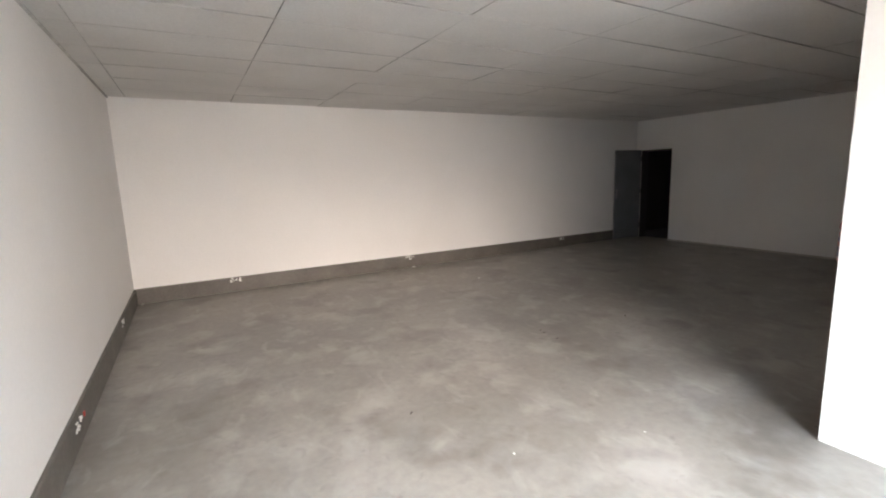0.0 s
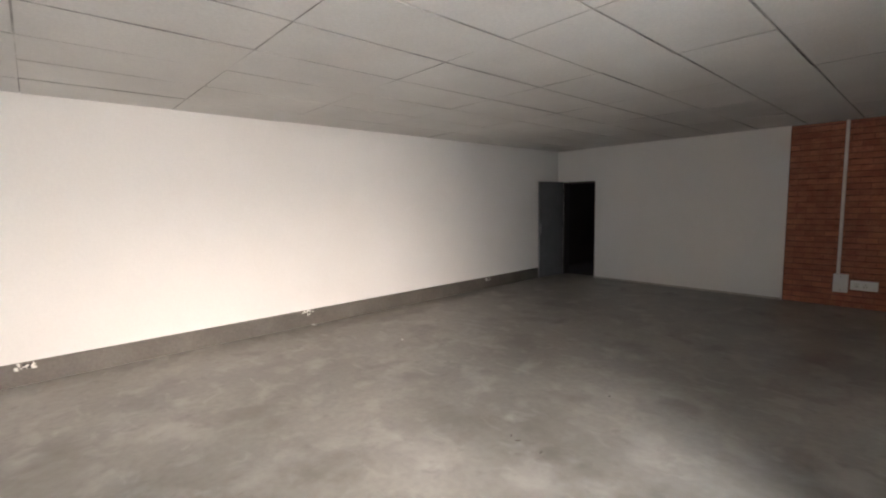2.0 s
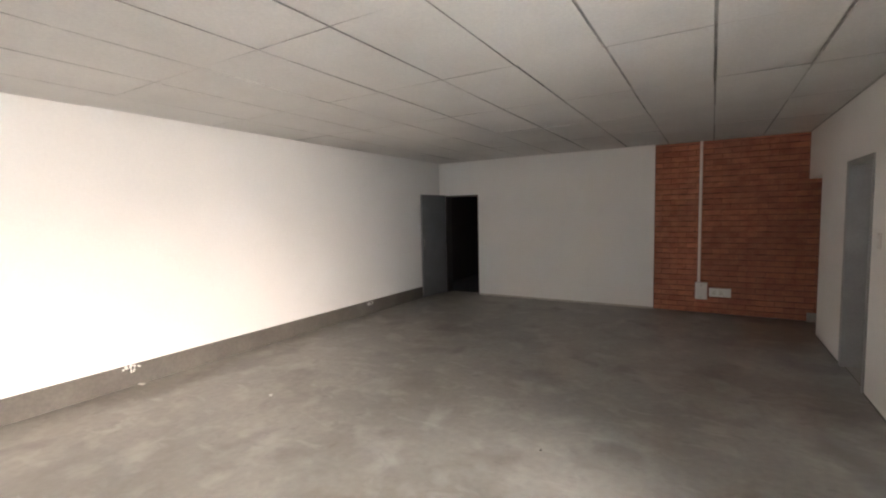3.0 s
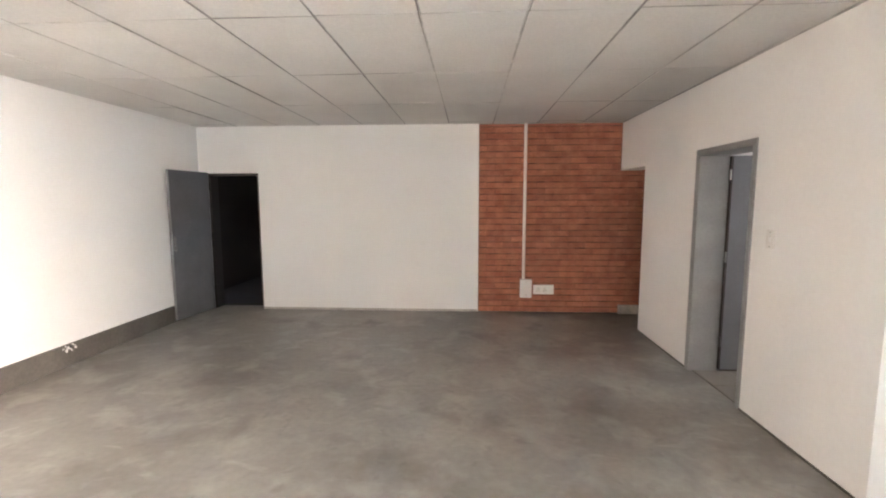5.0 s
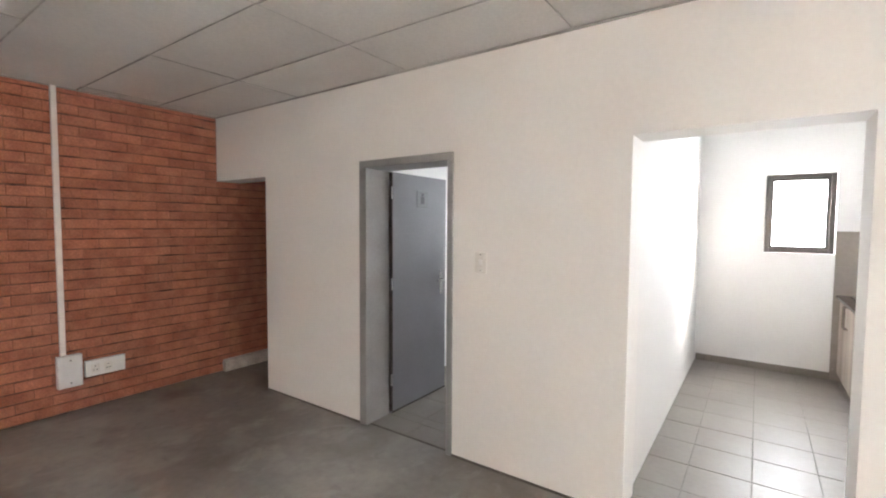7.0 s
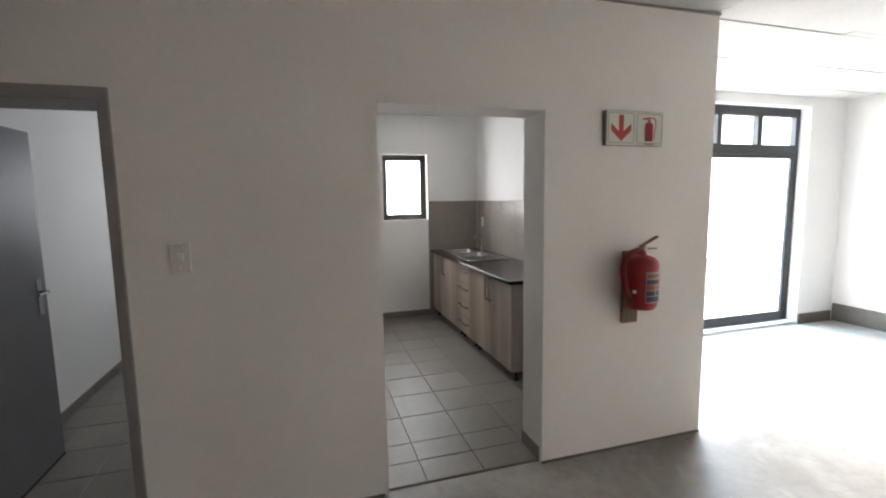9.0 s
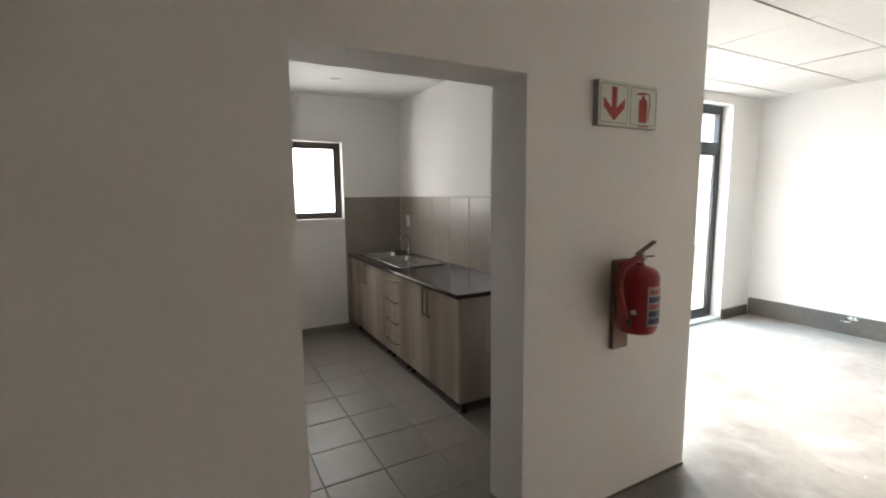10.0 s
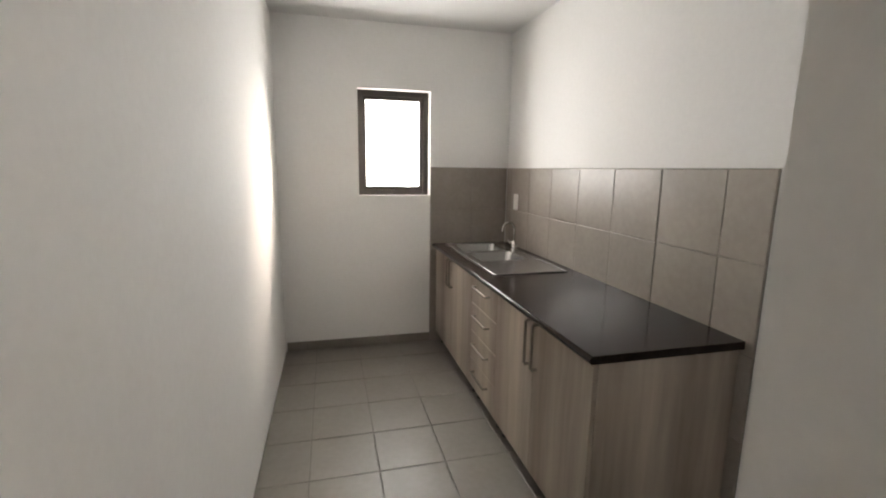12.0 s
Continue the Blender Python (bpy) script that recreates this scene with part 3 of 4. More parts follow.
def light_switch():
    s = thing("light_switch", (XK, -3.208, 1.35), "aged white light switch on the painted wall", "light switch")
    plate = part("plate", boxes((XK - 0.009, XK + 0.001, -3.25, -3.166, 1.285, 1.417), bevel=0.003, seg=2), OFFWHITE, s)
    part("rocker", boxes((XK - 0.014, XK - 0.0092, -3.222, -3.198, 1.335, 1.37), bevel=0.002), PLASTIC, s)
    part("inner_frame", boxes((XK - 0.0105, XK - 0.0092, -3.236, -3.18, 1.315, 1.39), bevel=0.0005), OFFWHITE, s)
    for z in (1.30, 1.402):
        part("screw", boxes((XK - 0.0102, XK - 0.0092, -3.212, -3.204, z - 0.004, z + 0.004)), STEEL, plate)


light_switch()


def rounded(y0, y1, z0, z1, r, n=5):
    pts = []
    for cy, cz, a in ((y1 - r, z1 - r, 0), (y0 + r, z1 - r, 90), (y0 + r, z0 + r, 180), (y1 - r, z0 + r, 270)):
        pts += [(cy + r * math.cos(radians(a + 90 * i / n)), cz + r * math.sin(radians(a + 90 * i / n))) for i in range(n + 1)]
    return pts


def outline_ring(bm, y0, y1, z0, z1, r, w, xa, xb):
    a, b = rounded(y0, y1, z0, z1, r), rounded(y0 + w, y1 - w, z0 + w, z1 - w, r - w)
    n = len(a)
    va, vb = [bm.verts.new((xa, *p)) for p in a], [bm.verts.new((xa, *p)) for p in b]
    vc, vd = [bm.verts.new((xb, *p)) for p in a], [bm.verts.new((xb, *p)) for p in b]
    for i in range(n):
        j = (i + 1) % n
        bm.faces.new((va[i], va[j], vb[j], vb[i]))
        bm.faces.new((va[i], vc[i], vc[j], va[j]))
        bm.faces.new((vb[i], vb[j], vd[j], vd[i]))
    return bm


def fire_sign():
    s = thing("fire_extinguisher_sign", (XK, -5.616, 1.885), "white sign with red arrow and fire extinguisher symbol", "sign")
    x = XK - 0.030
    part("board", boxes((x, XK, -5.815, -5.417, 1.885, 2.082), bevel=0.002), SIGN_EDGE, s, "thick grey-edged sign board")
    part("face", boxes((x - 0.0022, x - 0.0002, -5.813, -5.421, 1.887, 2.080), bevel=0.0008), SIGN_WHITE, s)
    f = x - 0.0024
    for ya, yb in ((-5.607, -5.429), (-5.805, -5.625)):
        part("border", outline_ring(bmesh.new(), ya, yb, 1.899, 2.070, 0.014, 0.0035, f - 0.0008, f), SIGN_LINE, s)
    c = -5.518
    bm = bmesh.new()
    prism(bm, [(c + 0.016, 2.058), (c + 0.016, 1.93), (c - 0.016, 1.93), (c - 0.016, 2.058)], f - 0.001, f)
    prism(bm, [(c + 0.068, 2.010), (c + 0.068, 1.970), (c, 1.910), (c, 1.952)], f - 0.0011, f)
    prism(bm, [(c - 0.068, 2.010), (c, 1.952), (c, 1.910), (c - 0.068, 1.970)], f - 0.0011, f)
    part("arrow", bm, SIGN_RED, s, "red arrow pointing down")
    c = -5.712
    bm = bmesh.new()
    prism(bm, [(c + 0.028, 1.912), (c + 0.028, 2.005), (c + 0.02, 2.018), (c - 0.02, 2.018), (c - 0.028, 2.005), (c - 0.028, 1.912)], f - 0.001, f)
    prism(bm, [(c + 0.010, 2.019), (c + 0.010, 2.034), (c - 0.010, 2.034), (c - 0.010, 2.019)], f - 0.001, f)
    prism(bm, [(c + 0.05, 2.036), (c + 0.045, 2.043), (c - 0.005, 2.05), (c - 0.012, 2.040), (c + 0.012, 2.036)], f - 0.001, f)
    hose = [(c - 0.01, 2.045), (c - 0.035, 2.045), (c - 0.047, 2.03), (c - 0.047, 1.99), (c - 0.038, 1.965), (c - 0.038, 1.925)]
    for (ya, za), (yb, zb) in zip(hose, hose[1:]):
        d = Vector((yb - ya, zb - za)).normalized() * 0.0028
        prism(bm, [(ya - d.y, za + d.x), (yb - d.y, zb + d.x), (yb + d.y, zb - d.x), (ya + d.y, za - d.x)], f - 0.001, f)
    part("extinguisher_symbol", bm, SIGN_RED, s, "red extinguisher pictogram")
    part("caption_bar", boxes((f - 0.0009, f, -5.752, -5.68, 1.892, 1.897)), SIGN_RED, s)


fire_sign()


def extinguisher():
    cy, cx, r = -5.617, 5.066, 0.093
    b = thing("mounting_plank", (XK, -5.613, 0.82), "weathered wooden backing plank behind the fire extinguisher", "plank")
    part("board", boxes((XK - 0.027, XK, -5.682, -5.572, 0.822, 1.265), bevel=0.004), PLANK, b)
    part("bracket", boxes((XK - 0.031, XK - 0.0272, -5.64, -5.594, 1.14, 1.26), bevel=0.002), RED, b, "red steel hanging bracket")
    e = thing("fire_extinguisher", (cx, cy, 0.93), "red dry powder fire extinguisher hung on a wall plank", "fire extinguisher")
    prof = [(r * 0.78, 0.950), (r * 0.90, 0.953), (r * 0.96, 0.968), (r, 1.19), (r * 0.985, 1.206), (r * 0.90, 1.225), (r * 0.72, 1.240), (r * 0.45, 1.250), (0.024, 1.254), (0.022, 1.266)]
    body = part("body", lathe(bmesh.new(), prof, cx, cy, 40), RED, e, "", True)
    part("foot_ring", lathe(bmesh.new(), [(r * 0.80, 0.940), (r * 0.82, 0.942), (r * 0.82, 0.956), (r * 0.76, 0.958)], cx, cy, 32), RED, e, "", True)

    def wrap(name, a0, a1, z0, z1, off, material, parent):
        bm = bmesh.new()
        n = 12
        rows = []
        for i in range(n + 1):
            a = radians(a0 + (a1 - a0) * i / n)
            rows.append([bm.verts.new((cx + q * math.cos(a), cy + q * math.sin(a), z)) for q in (r + off, r + off - 0.0006) for z in (z0, z1)])
        for p, q in zip(rows, rows[1:]):
            bm.faces.new((p[0], q[0], q[1], p[1]))
            bm.faces.new((p[2], p[3], q[3], q[2]))
            bm.faces.new((p[1], q[1], q[3], p[3]))
            bm.faces.new((p[0], p[2], q[2], q[0]))
        for p in (rows[0], rows[-1]):
            bm.faces.new((p[0], p[1], p[3], p[2]))
        return part(name, bm, material, parent, "", True)
    lab = wrap("label", 153, 229, 0.985, 1.166, 0.0009, LABEL_PALE, e)
    wrap("print", 157, 225, 1.095, 1.121, 0.0016, LABEL_DARK, lab)
    wrap("print", 159, 223, 1.131, 1.153, 0.0016, LABEL_RED, lab)
    wrap("print", 157, 189, 1.062, 1.088, 0.0016, LABEL_RED, lab)
    wrap("print", 193, 225, 1.062, 1.088, 0.0016, LABEL_RED, lab)
    wrap("print", 157, 189, 1.029, 1.056, 0.0016, LABEL_DARK, lab)
    wrap("print", 193, 225, 1.029, 1.056, 0.0016, LABEL_DARK, lab)
    wrap("print", 157, 225, 0.994, 1.024, 0.0016, LABEL_DARK, lab)
    part("valve", lathe(bmesh.new(), [(0.018, 1.263), (0.019, 1.279), (0.014, 1.282), (0.014, 1.303), (0.010, 1.307)], cx, cy, 18), BRASS, e, "", True)
    part("lower_handle", boxes((cx - 0.010, cx + 0.010, cy - 0.098, cy - 0.005, 1.285, 1.291), bevel=0.002), BRASS, e)
    bm = boxes((cx - 0.012, cx + 0.012, cy - 0.112, cy + 0.022, -0.006, 0.006), bevel=0.003)
    bmesh.ops.transform(bm, matrix=Matrix.Translation((0, cy, 1.311)) @ Matrix.Rotation(radians(-24), 4, 'X') @ Matrix.Translation((0, -cy, 0)), verts=bm.verts[:])
    part("lever", bm, BRASS, e, "worn squeeze lever")
    part("pressure_gauge", lathe(bmesh.new(), [(0.013, -0.006), (0.014, 0.004), (0.011, 0.006)], cx - 0.026, cy + 0.002, 16, Matrix.Rotation(radians(90), 4, 'Y') @ Matrix.Translation((-1.289, 0, 0))), STEEL, e)
    part("safety_pin", tube(bmesh.new(), [(cx - 0.02, cy + 0.012 + 0.016 * math.cos(radians(a)), 1.309 + 0.016 * math.sin(radians(a))) for a in range(0, 361, 30)], 0.0016, 6), STEEL, e)
    pts = [(cx - 0.012, cy + 0.012, 1.281), (cx - 0.02, cy + 0.05, 1.287), (cx - 0.02, cy + 0.092, 1.274), (cx - 0.005, cy + 0.124, 1.236), (cx, cy + 0.130, 1.185),
           (cx, cy + 0.128, 1.15), (cx - 0.01, cy + 0.118, 1.08), (cx - 0.024, cy + 0.108, 1.02)]
    hose = part("hose", tube(bmesh.new(), pts, 0.0155, 14), HOSE, e, "dull red rubber hose", True)
    part("nozzle", tube(bmesh.new(), [(cx - 0.032, cy + 0.104, 1.03), (cx - 0.034, cy + 0.096, 0.985)], 0.009, 10), BLACKP, hose, "", True)
    part("hose_clip", boxes((cx - 0.055, cx - 0.035, cy + 0.078, cy + 0.094, 1.04, 1.058), bevel=0.002), PLASTIC, e, "white plastic hose clip")


extinguisher()


def chips(name, spots, seed, label):
    """A knocked-out conduit outlet with white plaster crumbs round it, on a skirting face."""
    rnd = random.Random(seed)
    x, y, z, axis = spots
    t = thing(name, (x, y, z), label, "conduit outlet")
    bm = bmesh.new()
    w = 0.03
    if axis == 'x':
        box(bm, x - 0.004, x + 0.0015, y - w, y + w, z - 0.022, z + 0.022)
    else:
        box(bm, x - w, x + w, y - 0.004, y + 0.0015, z - 0.022, z + 0.022)
    # no hole is cut: a black plate puts the recess's dark into colour
    part("opening", bm, BLACKP, t)
    bm = bmesh.new()
    for _ in range(14):
        u, v, s = rnd.uniform(-w * 2.6, w * 2.6), rnd.uniform(-0.03, 0.03), rnd.uniform(0.009, 0.024)
        m0 = Matrix.Translation((x + 0.003, y + u, z + v) if axis == 'x' else (x + u, y + 0.003, z + v))
        rr = bmesh.ops.create_icosphere(bm, subdivisions=1, radius=s, matrix=m0 @ Matrix.Rotation(rnd.uniform(0, 3), 4, 'X') @ Matrix.Diagonal((0.35, 1, rnd.uniform(0.3, 0.8), 1) if axis == 'x' else (1, 0.35, rnd.uniform(0.3, 0.8), 1)))
    tagged(part("plaster_crumbs", bm, CHIP, t, "broken white plaster"), kind="stuff")


CH = "chipped white plaster round a conduit outlet in skirting"
for i, sp in enumerate(((XW + 0.0285, -5.98, 0.178, 'x'), (XW + 0.0285, -8.78, 0.18, 'x'), (XW + 0.0285, -2.38, 0.178, 'x'),
                        (0.578, YS + 0.0205, 0.165, 'y'), (2.854, YS + 0.0205, 0.14, 'y'), (5.76, YS + 0.0205, 0.17, 'y'))):
    chips("conduit_outlet", sp, 20 + i, CH)
red_cap = thing("red_stopper", (2.70, YS + 0.022, 0.135), "small faded red rubber stopper on the skirting", "stopper")
part("plug", boxes((2.685, 2.715, YS + 0.0205, YS + 0.03, 0.115, 0.15), bevel=0.004), SIGN_RED, red_cap)


def debris(x, y, s, material, seed, label):
    rnd = random.Random(seed)
    t = thing("debris_chip", (x, y, 0), label, "debris", group="crumbs on the floor")
    bm = bmesh.new()
    bmesh.ops.create_icosphere(bm, subdivisions=1, radius=s, matrix=Matrix.Translation((x, y, s * 0.22)) @ Matrix.Rotation(rnd.uniform(0, 6), 4, 'Z') @ Matrix.Diagonal((1, rnd.uniform(0.3, 0.8), 0.25, 1)))
    for v in bm.verts:
        v.co += Vector((rnd.uniform(-1, 1), rnd.uniform(-1, 1), 0)) * s * 0.25
    part("chip", bm, material, t)


for i, (x, y, s, m) in enumerate(((4.36, -7.8, 0.012, CHIP), (3.64, -8.11, 0.02, SKIRT), (2.96, -6.31, 0.022, SKIRT), (4.61, -6.99, 0.008, CHIP), (0.57, -5.48, 0.03, CHIP), (3.05, -5.22, 0.018, SKIRT), (2.88, -6.29, 0.018, SKIRT), (3.15, -6.32, 0.02, SKIRT), (5.13, -6.08, 0.014, BLACKP), (-1.02, -5.92, 0.04, CHIP), (-1.19, -9.96, 0.035, CHIP))):
    debris(max(x, XW + 0.06), max(y, YS + 0.07), s, m, 40 + i, "white plaster crumb on the concrete floor" if m == CHIP else "dark grit crumb on the concrete floor")


# ---- kitchen ----
UY0, UY1 = -6.012, -5.392            # carcass back and front


def handle_v(x, z0, z1, y, parent):
    pts = [(x, y, z0 + 0.008), (x, y + 0.026, z0 + 0.008), (x, y + 0.03, z0 + 0.014), (x, y + 0.03, z1 - 0.014), (x, y + 0.026, z1 - 0.008), (x, y, z1 - 0.008)]
    part("handle", tube(bmesh.new(), pts, 0.0075, 8), HANDLE, parent, "brushed steel bow handle", True)


def handle_h(x0, x1, z, y, parent):
    pts = [(x0 + 0.008, y, z), (x0 + 0.008, y + 0.026, z), (x0 + 0.014, y + 0.03, z), (x1 - 0.014, y + 0.03, z), (x1 - 0.008, y + 0.026, z), (x1 - 0.008, y, z)]
    part("handle", tube(bmesh.new(), pts, 0.007, 8), HANDLE, parent, "brushed steel bow handle", True)


def carcass(x0, x1, label):
    c = thing("base_cabinet", ((x0 + x1) / 2, -5.7, 0), label, "cabinet", group="kitchen base units")
    t, z0, z1 = 0.016, 0.10, 0.868
    part("side_panel", boxes((x0, x0 + t, UY0, UY1, z0, z1)), WOOD, c)
    part("side_panel", boxes((x1 - t, x1, UY0, UY1, z0, z1)), WOOD, c)
    part("bottom_panel", boxes((x0 + t, x1 - t, UY0, UY1, z0, z0 + t)), WOOD, c)
    part("back_panel", boxes((x0 + t, x1 - t, UY0, UY0 + 0.006, z0 + t, z1)), WOOD, c)
    part("top_rail", boxes((x0 + t, x1 - t, UY1 - 0.08, UY1, z1 - t, z1)), WOOD, c)
    for x in (x0 + 0.05, x1 - 0.05):
        for y in (UY0 + 0.07, UY1 - 0.05):
            part("leg", lathe(bmesh.new(), [(0.024, 0.006), (0.026, 0.009), (0.024, 0.02), (0.015, 0.028), (0.015, 0.092), (0.026, 0.095), (0.026, 0.0998)], x, y, 14), BLACKP, c, "black plastic adjustable leg", True)
    return c


def front(c, name, x0, x1, z0, z1, label=""):
    return part(name, boxes((x0 + 0.0015, x1 - 0.0015, UY1 + 0.001, UY1 + 0.018, z0 + 0.0015, z1 - 0.0015), bevel=0.0012), WOOD, c, label)


XA, XB, XC, XD = 6.30, 7.255, 7.715, 8.735
near = carcass(XA, XB, "grey oak two-door base cabinet with steel handles")
for a, b, hx in ((XA, 6.775, 6.74), (6.775, XB, 6.812)):
    door = front(near, "door", a, b, 0.10, 0.868)
    handle_v(hx, 0.63, 0.86, UY1 + 0.018, door)
mid = carcass(XB + 0.001, XC - 0.001, "grey oak four-drawer base cabinet")
for i in range(4):
    drawer = front(mid, "drawer", XB, XC, 0.10 + 0.192 * i, 0.10 + 0.192 * (i + 1))
    handle_h(7.36, 7.625, 0.225 + 0.192 * i, UY1 + 0.018, drawer)
far = carcass(XC, XD, "grey oak sink base cabinet with two doors")
for a, b, hx in ((XC, 8.225, 8.19), (8.225, XD, 8.262)):
    door = front(far, "door", a, b, 0.10, 0.868)
    handle_v(hx, 0.64, 0.86, UY1 + 0.018, door)

SX0, SX1, SY0, SY1 = 7.50, 8.68, -5.945, -5.445


def worktop():
    w = thing("worktop", (7.5, -5.7, 0.87), "polished black-brown worktop over the base cabinets", "worktop")
    bm = bmesh.new()
    z0, z1, x0, x1, y0, y1 = 0.868, 0.90, 6.278, XE - 0.001, YKR + 0.012, -5.352
    hx0, hx1, hy0, hy1 = SX0 + 0.02, SX1 - 0.02, SY0 + 0.02, SY1 - 0.02
    us, vs = [x0, hx0, hx1, x1], [y0, hy0, hy1, y1]
    for i in range(3):
        for k in range(3):
            if (i, k) != (1, 1):
                bm.faces.new([bm.verts.new((x, y, z1)) for x, y in ((us[i], vs[k]), (us[i + 1], vs[k]), (us[i + 1], vs[k + 1]), (us[i], vs[k + 1]))])
    bmesh.ops.remove_doubles(bm, verts=bm.verts[:], dist=0.0004)
    r = bmesh.ops.extrude_face_region(bm, geom=bm.faces[:])
    bmesh.ops.translate(bm, verts=[g for g in r["geom"] if isinstance(g, bmesh.types.BMVert)], vec=(0, 0, z0 - z1))
    part("slab", bm, WORKTOP, w)
    nose = bmesh.new()
    prof = [(y1 + 0.016 * math.cos(radians(a)) - 0.003, 0.884 + 0.0158 * math.sin(radians(a))) for a in range(-90, 91, 18)]
    prism(nose, prof, x0, x1)
    part("rounded_edge", nose, WORKTOP, w, "", True)


worktop()


def sink():
    s = thing("kitchen_sink", (8.1, -5.7, 0.9), "double-bowl stainless steel sink with plain drainer", "sink")
    z = 0.9045
    bowls = [(8.29, 8.62, SY0 + 0.085, SY1 - 0.055), (7.90, 8.24, SY0 + 0.085, SY1 - 0.055)]
    us = sorted({SX0, SX1, *[b[0] for b in bowls], *[b[1] for b in bowls]})
    vs = [SY0, bowls[0][2], bowls[0][3], SY1]
    bm = bmesh.new()
    for a, b in zip(us, us[1:]):
        for c, d in zip(vs, vs[1:]):
            if any(q[0] <= (a + b) / 2 <= q[1] and q[2] <= (c + d) / 2 <= q[3] for q in bowls):
                continue
            bm.faces.new([bm.verts.new(p) for p in ((a, c, z), (b, c, z), (b, d, z), (a, d, z))])
    bmesh.ops.remove_doubles(bm, verts=bm.verts[:], dist=0.0004)
    r = bmesh.ops.extrude_face_region(bm, geom=bm.faces[:])
    bmesh.ops.translate(bm, verts=[g for g in r["geom"] if isinstance(g, bmesh.types.BMVert)], vec=(0, 0, -0.004))
    part("deck", bm, STEEL, s)
    part("rim", boxes((SX0, SX1, SY0, SY0 + 0.012, z, z + 0.004), (SX0, SX1, SY1 - 0.012, SY1, z, z + 0.004), (SX0, SX0 + 0.012, SY0 + 0.012, SY1 - 0.012, z, z + 0.004),
         (SX1 - 0.012, SX1, SY0 + 0.012, SY1 - 0.012, z, z + 0.004), bevel=0.0015), STEEL, s)
    for x0, x1, y0, y1 in bowls:
        bm = bmesh.new()
        loops = []
        for inset, zz in ((0.0, z - 0.001), (0.006, z - 0.02), (0.016, z - 0.135), (0.032, z - 0.155)):
            loops.append([bm.verts.new((x, y, zz)) for y, x in [(p[0], p[1]) for p in rounded(y0 + inset, y1 - inset, x0 + inset, x1 - inset, 0.045)]])
        for p, q in zip(loops, loops[1:]):
            for i in range(len(p)):
                bm.faces.new((p[i], p[(i + 1) % len(p)], q[(i + 1) % len(p)], q[i]))
        bm.faces.new(loops[-1])
        bowl = part("bowl", bm, STEEL, s, "pressed steel bowl", True)
        part("drain", lathe(bmesh.new(), [(0.036, z - 0.1545), (0.034, z - 0.151), (0.02, z - 0.152), (0.006, z - 0.1535)], (x0 + x1) / 2, (y0 + y1) / 2, 20), CHROME, bowl)


sink()


def tap():
    t = thing("mixer_tap", (8.30, -5.915, 0.905), "chrome swan-neck mixer tap at the back of the sink", "tap")
    x, y = 8.30, -5.912
    part("base", lathe(bmesh.new(), [(0.027, 0.9048), (0.027, 0.911), (0.02, 0.918), (0.019, 0.97), (0.014, 0.978)], x, y, 20), CHROME, t, "", True)
    spout = [(x, y, 0.97), (x, y, 1.075)] + [(x, y + 0.05 - 0.05 * math.cos(radians(a)), 1.075 + 0.05 * math.sin(radians(a))) for a in range(20, 181, 20)] + [(x, y + 0.10, 1.055)]
    part("spout", tube(bmesh.new(), spout, 0.0095, 12), CHROME, t, "", True)
    for dx in (-0.052, 0.052):
        part("handle", tube(bmesh.new(), [(x + dx * 0.3, y, 0.945), (x + dx, y + 0.004, 0.948)], 0.015, 12), CHROME, t, "", True)
        part("lever", tube(bmesh.new(), [(x + dx, y + 0.004, 0.955), (x + dx * 1.35, y + 0.03, 0.975)], 0.005, 8), CHROME, t, "", True)


tap()


def wall_socket():
    s = thing("wall_socket", (8.52, YKR, 1.27), "white socket plate on the splashback tiles", "socket")
    part("plate", boxes((8.482, 8.558, YKR + 0.006, YKR + 0.02, 1.207, 1.337), bevel=0.003, seg=2), PLASTIC, s)
    part("rocker", boxes((8.508, 8.532, YKR + 0.0202, YKR + 0.025, 1.255, 1.295), bevel=0.002), PLASTIC, s)


wall_socket()


def downlight(x, y):
    d = thing("downlight", (x, y, HK), "white round recessed ceiling downlight, switched off", "downlight", group="kitchen downlights")
    part("rim", lathe(bmesh.new(), [(0.055, HK + 0.002), (0.056, HK - 0.004), (0.05, HK - 0.007), (0.041, HK - 0.005), (0.036, HK - 0.0005)], x, y, 28), PLASTIC, d, "", True)
    part("lamp", lathe(bmesh.new(), [(0.034, HK - 0.001), (0.034, HK - 0.0062), (0.02, HK - 0.008)], x, y, 20), OFFWHITE, d, "", True)


downlight(7.21, -5.08)
downlight(8.04, -5.075)


# ---- pieces: tiles and bricks ----
def tile_mesh(name, du, dv, d, axis, material):
    """A slightly bevelled tile, u by v, that stands d proud along its normal."""
    bm = bmesh.new()
    b = 0.004
    lo = [(0, 0, 0), (du, 0, 0), (du, dv, 0), (0, dv, 0)]
    mi = [(0, 0, d - 0.002), (du, 0, d - 0.002), (du, dv, d - 0.002), (0, dv, d - 0.002)]
    hi = [(b, b, d), (du - b, b, d), (du - b, dv - b, d), (b, dv - b, d)]
    rings = [[bm.verts.new({'z': (u, v, w), 'y': (u, w, v), 'x': (-w, u, v)}[axis]) for u, v, w in ring] for ring in (lo, mi, hi)]
    for p, q in zip(rings, rings[1:]):
        for i in range(4):
            bm.faces.new((p[i], p[(i + 1) % 4], q[(i + 1) % 4], q[i]))
    bm.faces.new(rings[-1])
    return finish(bm, name, material)


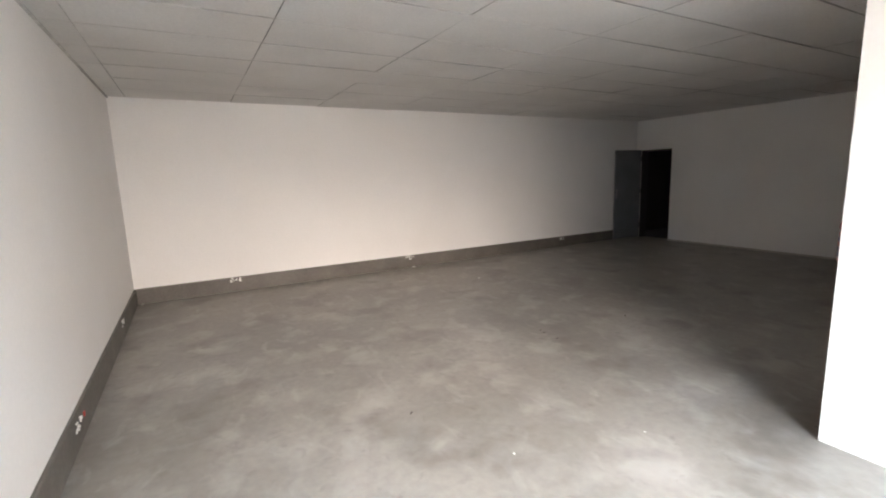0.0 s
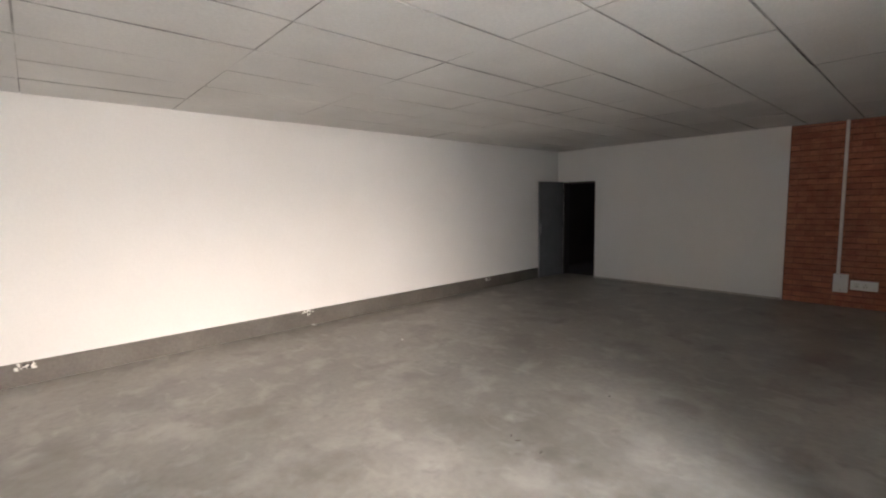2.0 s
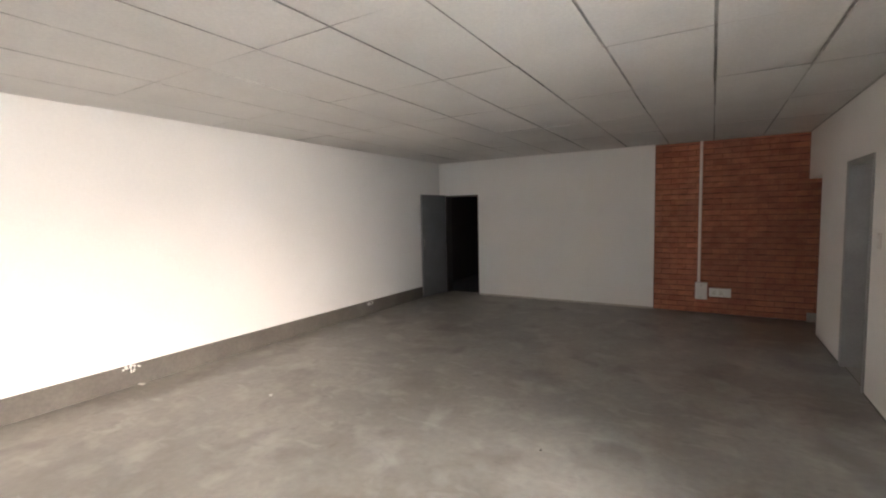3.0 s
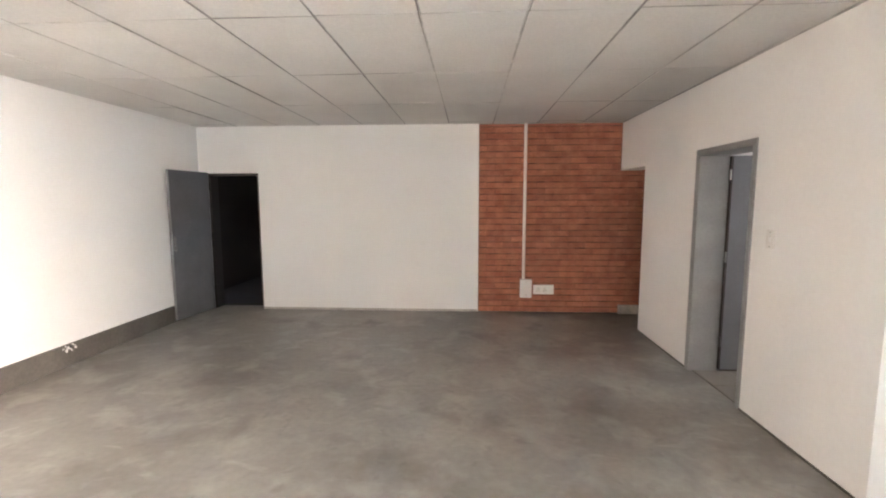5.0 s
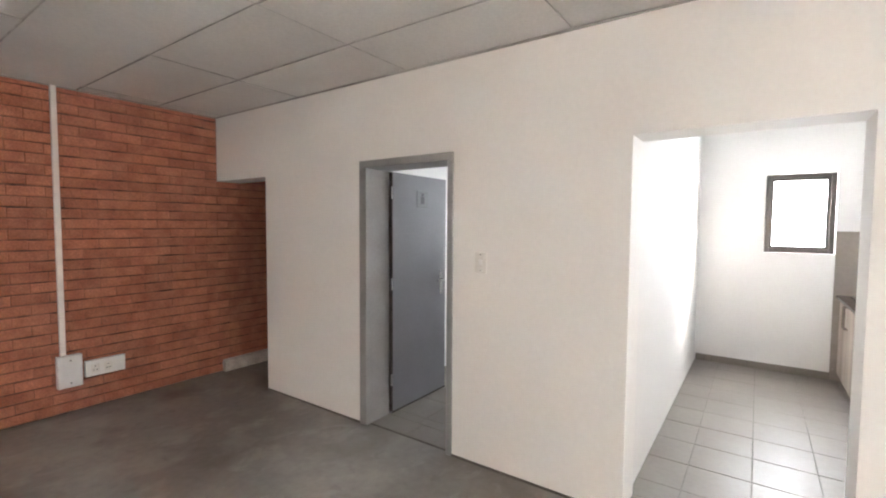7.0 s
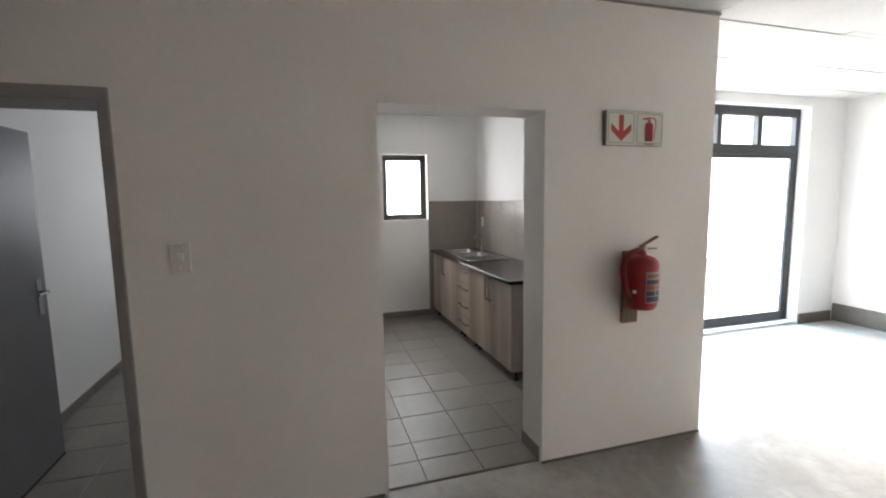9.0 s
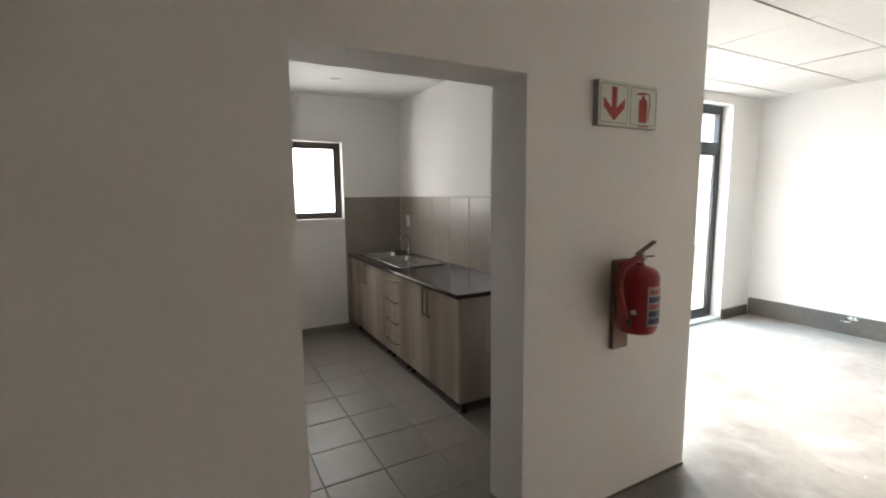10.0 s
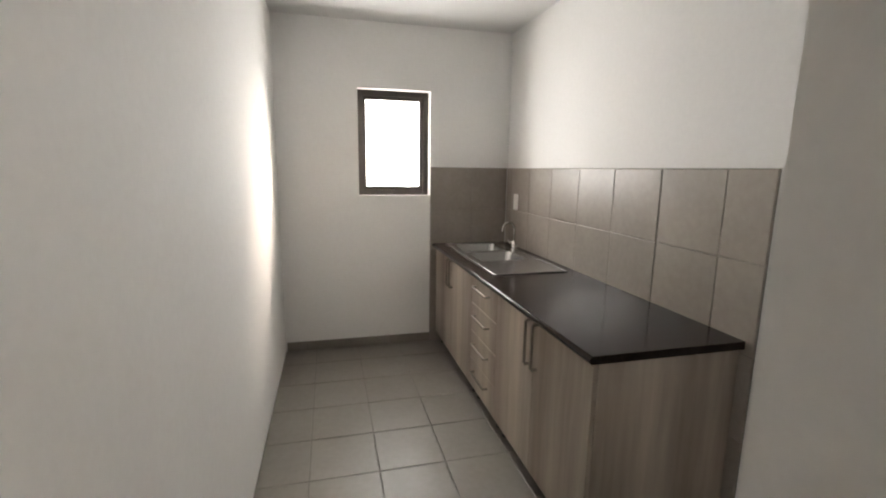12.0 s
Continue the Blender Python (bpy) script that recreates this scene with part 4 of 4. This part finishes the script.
def lay(parent, name, cells, d, axis, fixed, material):
    cache = {}
    rnd = random.Random(len(cells) + 7)
    for u0, u1, v0, v1 in cells:
        key = (round(u1 - u0, 3), round(v1 - v0, 3))
        if key not in cache:
            cache[key] = tile_mesh(name, key[0], key[1], d, axis, material)
        ob = new(name, cache[key])
        j = rnd.uniform(-0.0006, 0.0006)
        ob.location = {'z': (u0, v0, fixed + j), 'y': (u0, fixed + j, v0), 'x': (fixed + j, u0, v0)}[axis]
        ob.parent = parent


def cells(us, vs, g):
    return [(a + g, b - g, c + g, d - g) for a, b in zip(us, us[1:]) for c, d in zip(vs, vs[1:]) if b - a > 3 * g and d - c > 3 * g]


def cuts(start, step, lo, hi):
    n = math.ceil((lo - start) / step)
    out = [lo]
    while start + n * step < hi:
        v = start + n * step
        if v > lo + 0.01 and v < hi - 0.01:
            out.append(v)
        n += 1
    return out + [hi]


kf = struct("floor_kitchen", boxes((XK + 0.03, XE, YKR, YKL, -0.15, 0.003)), GROUT, "kitchen floor of square grey tiles", "floor")
lay(kf, "floor_tile", cells(cuts(6.705, 0.352, XKI, XE), cuts(-4.69, 0.348, YKR, YKL), 0.0016), 0.006, 'z', 0.003, FTILE)
lay(kf, "floor_tile", cells([XK + 0.035, XKI], cuts(-4.69, 0.348, -5.045, -4.095), 0.0016), 0.006, 'z', 0.003, FTILE)
wf = struct("floor_washroom", boxes((XK + 0.03, XE, YKL + 0.11, -1.98, -0.15, 0.0025)), GROUT, "washroom floor of grey tiles", "floor")
lay(wf, "floor_tile", cells(cuts(6.6, 0.352, XKI, XE), cuts(-2.5, 0.352, YKL + 0.11, -1.98), 0.002), 0.006, 'z', 0.0025, FTILE)
lay(wf, "floor_tile", cells([XK + 0.035, XKI], [-2.944, -2.55, -2.186], 0.002), 0.006, 'z', 0.0025, FTILE)
sb = struct("splashback_south", boxes((6.242, XE - 0.0105, YKR - 0.004, YKR + 0.004, 0.0, 1.553)), GROUT_LIGHT, "grey-brown splashback tiles above the worktop", "splashback")
lay(sb, "splash_tile", cells(cuts(6.452, 0.3655, 6.243, XE - 0.0105), [0.13, 0.49, 0.845, 1.2, 1.552], 0.0014), 0.006, 'y', YKR + 0.004, TILE)
se = struct("splashback_east", boxes((XE - 0.004, XE + 0.004, YKR + 0.0102, -5.32, 0.0, 1.553)), GROUT_LIGHT, "grey-brown splashback tiles beside the window", "splashback")
lay(se, "splash_tile", cells([YKR + 0.0102, -5.69, -5.322], [0.01, 0.13, 0.49, 0.845, 1.2, 1.552], 0.0012), 0.006, 'x', XE - 0.004, TILE)


def tile_skirting(name, axis, fixed, u0, u1, sign, label):
    lo, hi = sorted((fixed, fixed + sign * 0.004))
    back = struct(name, boxes((lo, hi, u0, u1, 0.0, 0.086) if axis == 'x' else (u0, u1, lo, hi, 0.0, 0.086)), GROUT, label, "baseboard")
    for a, b in zip(cuts(u0, 0.352, u0, u1), cuts(u0, 0.352, u0, u1)[1:]):
        lo, hi = sorted((fixed + sign * 0.004, fixed + sign * 0.011))
        s = (lo, hi, a + 0.002, b - 0.002, 0.009, 0.088) if axis == 'x' else (a + 0.002, b - 0.002, lo, hi, 0.009, 0.088)
        part("skirting_tile", boxes(s, bevel=0.0015), FTILE, back)


tile_skirting("baseboard_kitchen_east", 'x', XE, -5.32, YKL - 0.012, -1, "grey tile skirting in the kitchen")
tile_skirting("baseboard_kitchen_jamb", 'y', -5.045, XK + 0.03, XKI, 1, "grey tile skirting on the opening's jamb")
tile_skirting("baseboard_washroom", 'y', -1.98, XKI + 0.02, XE - 0.012, -1, "grey tile skirting in the washroom")
tile_skirting("baseboard_washroom_east", 'x', XE, YKL + 0.13, -1.995, -1, "grey tile skirting in the washroom")


def brick_wall():
    """Stretcher-bond face bricks with raked joints on a mortar core."""
    y_face, y_core = 0.006, 0.016
    core = struct("wall_brick", panel(bmesh.new(), 'y', y_core, 0.23, 3.2155, XE, -0.16, TOP), MORTAR, "red face brick wall with raked joints", "wall")
    rnd = random.Random(11)
    bl, bh, course, pitch = 0.2285, 0.0735, 0.0853, 0.2315
    meshes = {}

    def brick_mesh(length, var):
        key = (round(length, 3), var)
        if key not in meshes:
            r2 = random.Random(int(length * 1000) + var * 77)
            bm = bmesh.new()
            box(bm, 0, length, 0, 0.02, 0, bh)
            for v in bm.verts:
                if v.co.y < 0.01:
                    v.co.x += r2.uniform(-0.0025, 0.0025)
                    v.co.z += r2.uniform(-0.004, 0.004)
                    v.co.y += r2.uniform(-0.0015, 0.002)
            es = [e for e in bm.edges if e.verts[0].co.y < 0.01 and e.verts[1].co.y < 0.01]
            bmesh.ops.bevel(bm, geom=es, offset=0.004, segments=1, affect='EDGES')
            meshes[key] = finish(bm, "brick", BRICK)
        return meshes[key]
    rest = bmesh.new()
    nc = int(HC / course) + 1
    for k in range(nc):
        z = 0.006 + k * course
        if z + bh > HC + 0.05:
            break
        x = 3.222 - (pitch / 2 if k % 2 else 0.0)
        while x < 6.95:
            a, b = max(x, 3.222), x + bl
            if b - a > 0.03:
                if b < 5.46:
                    ob = new("brick", brick_mesh(b - a, rnd.randrange(4)))
                    ob.location = (a, y_face + rnd.uniform(-0.0015, 0.002), z + rnd.uniform(-0.0015, 0.0015))
                    ob.rotation_euler = (0, radians(rnd.uniform(-0.35, 0.35)), 0)
                    ob.parent = core
                else:
                    box(rest, a, b, y_face + rnd.uniform(0, 0.003), y_core + 0.01, z, z + bh)
            x += pitch
    ob = part("brickwork", rest, BRICK, core)
    tagged(ob, "red face bricks deeper in the passage", kind="stuff")


brick_wall()
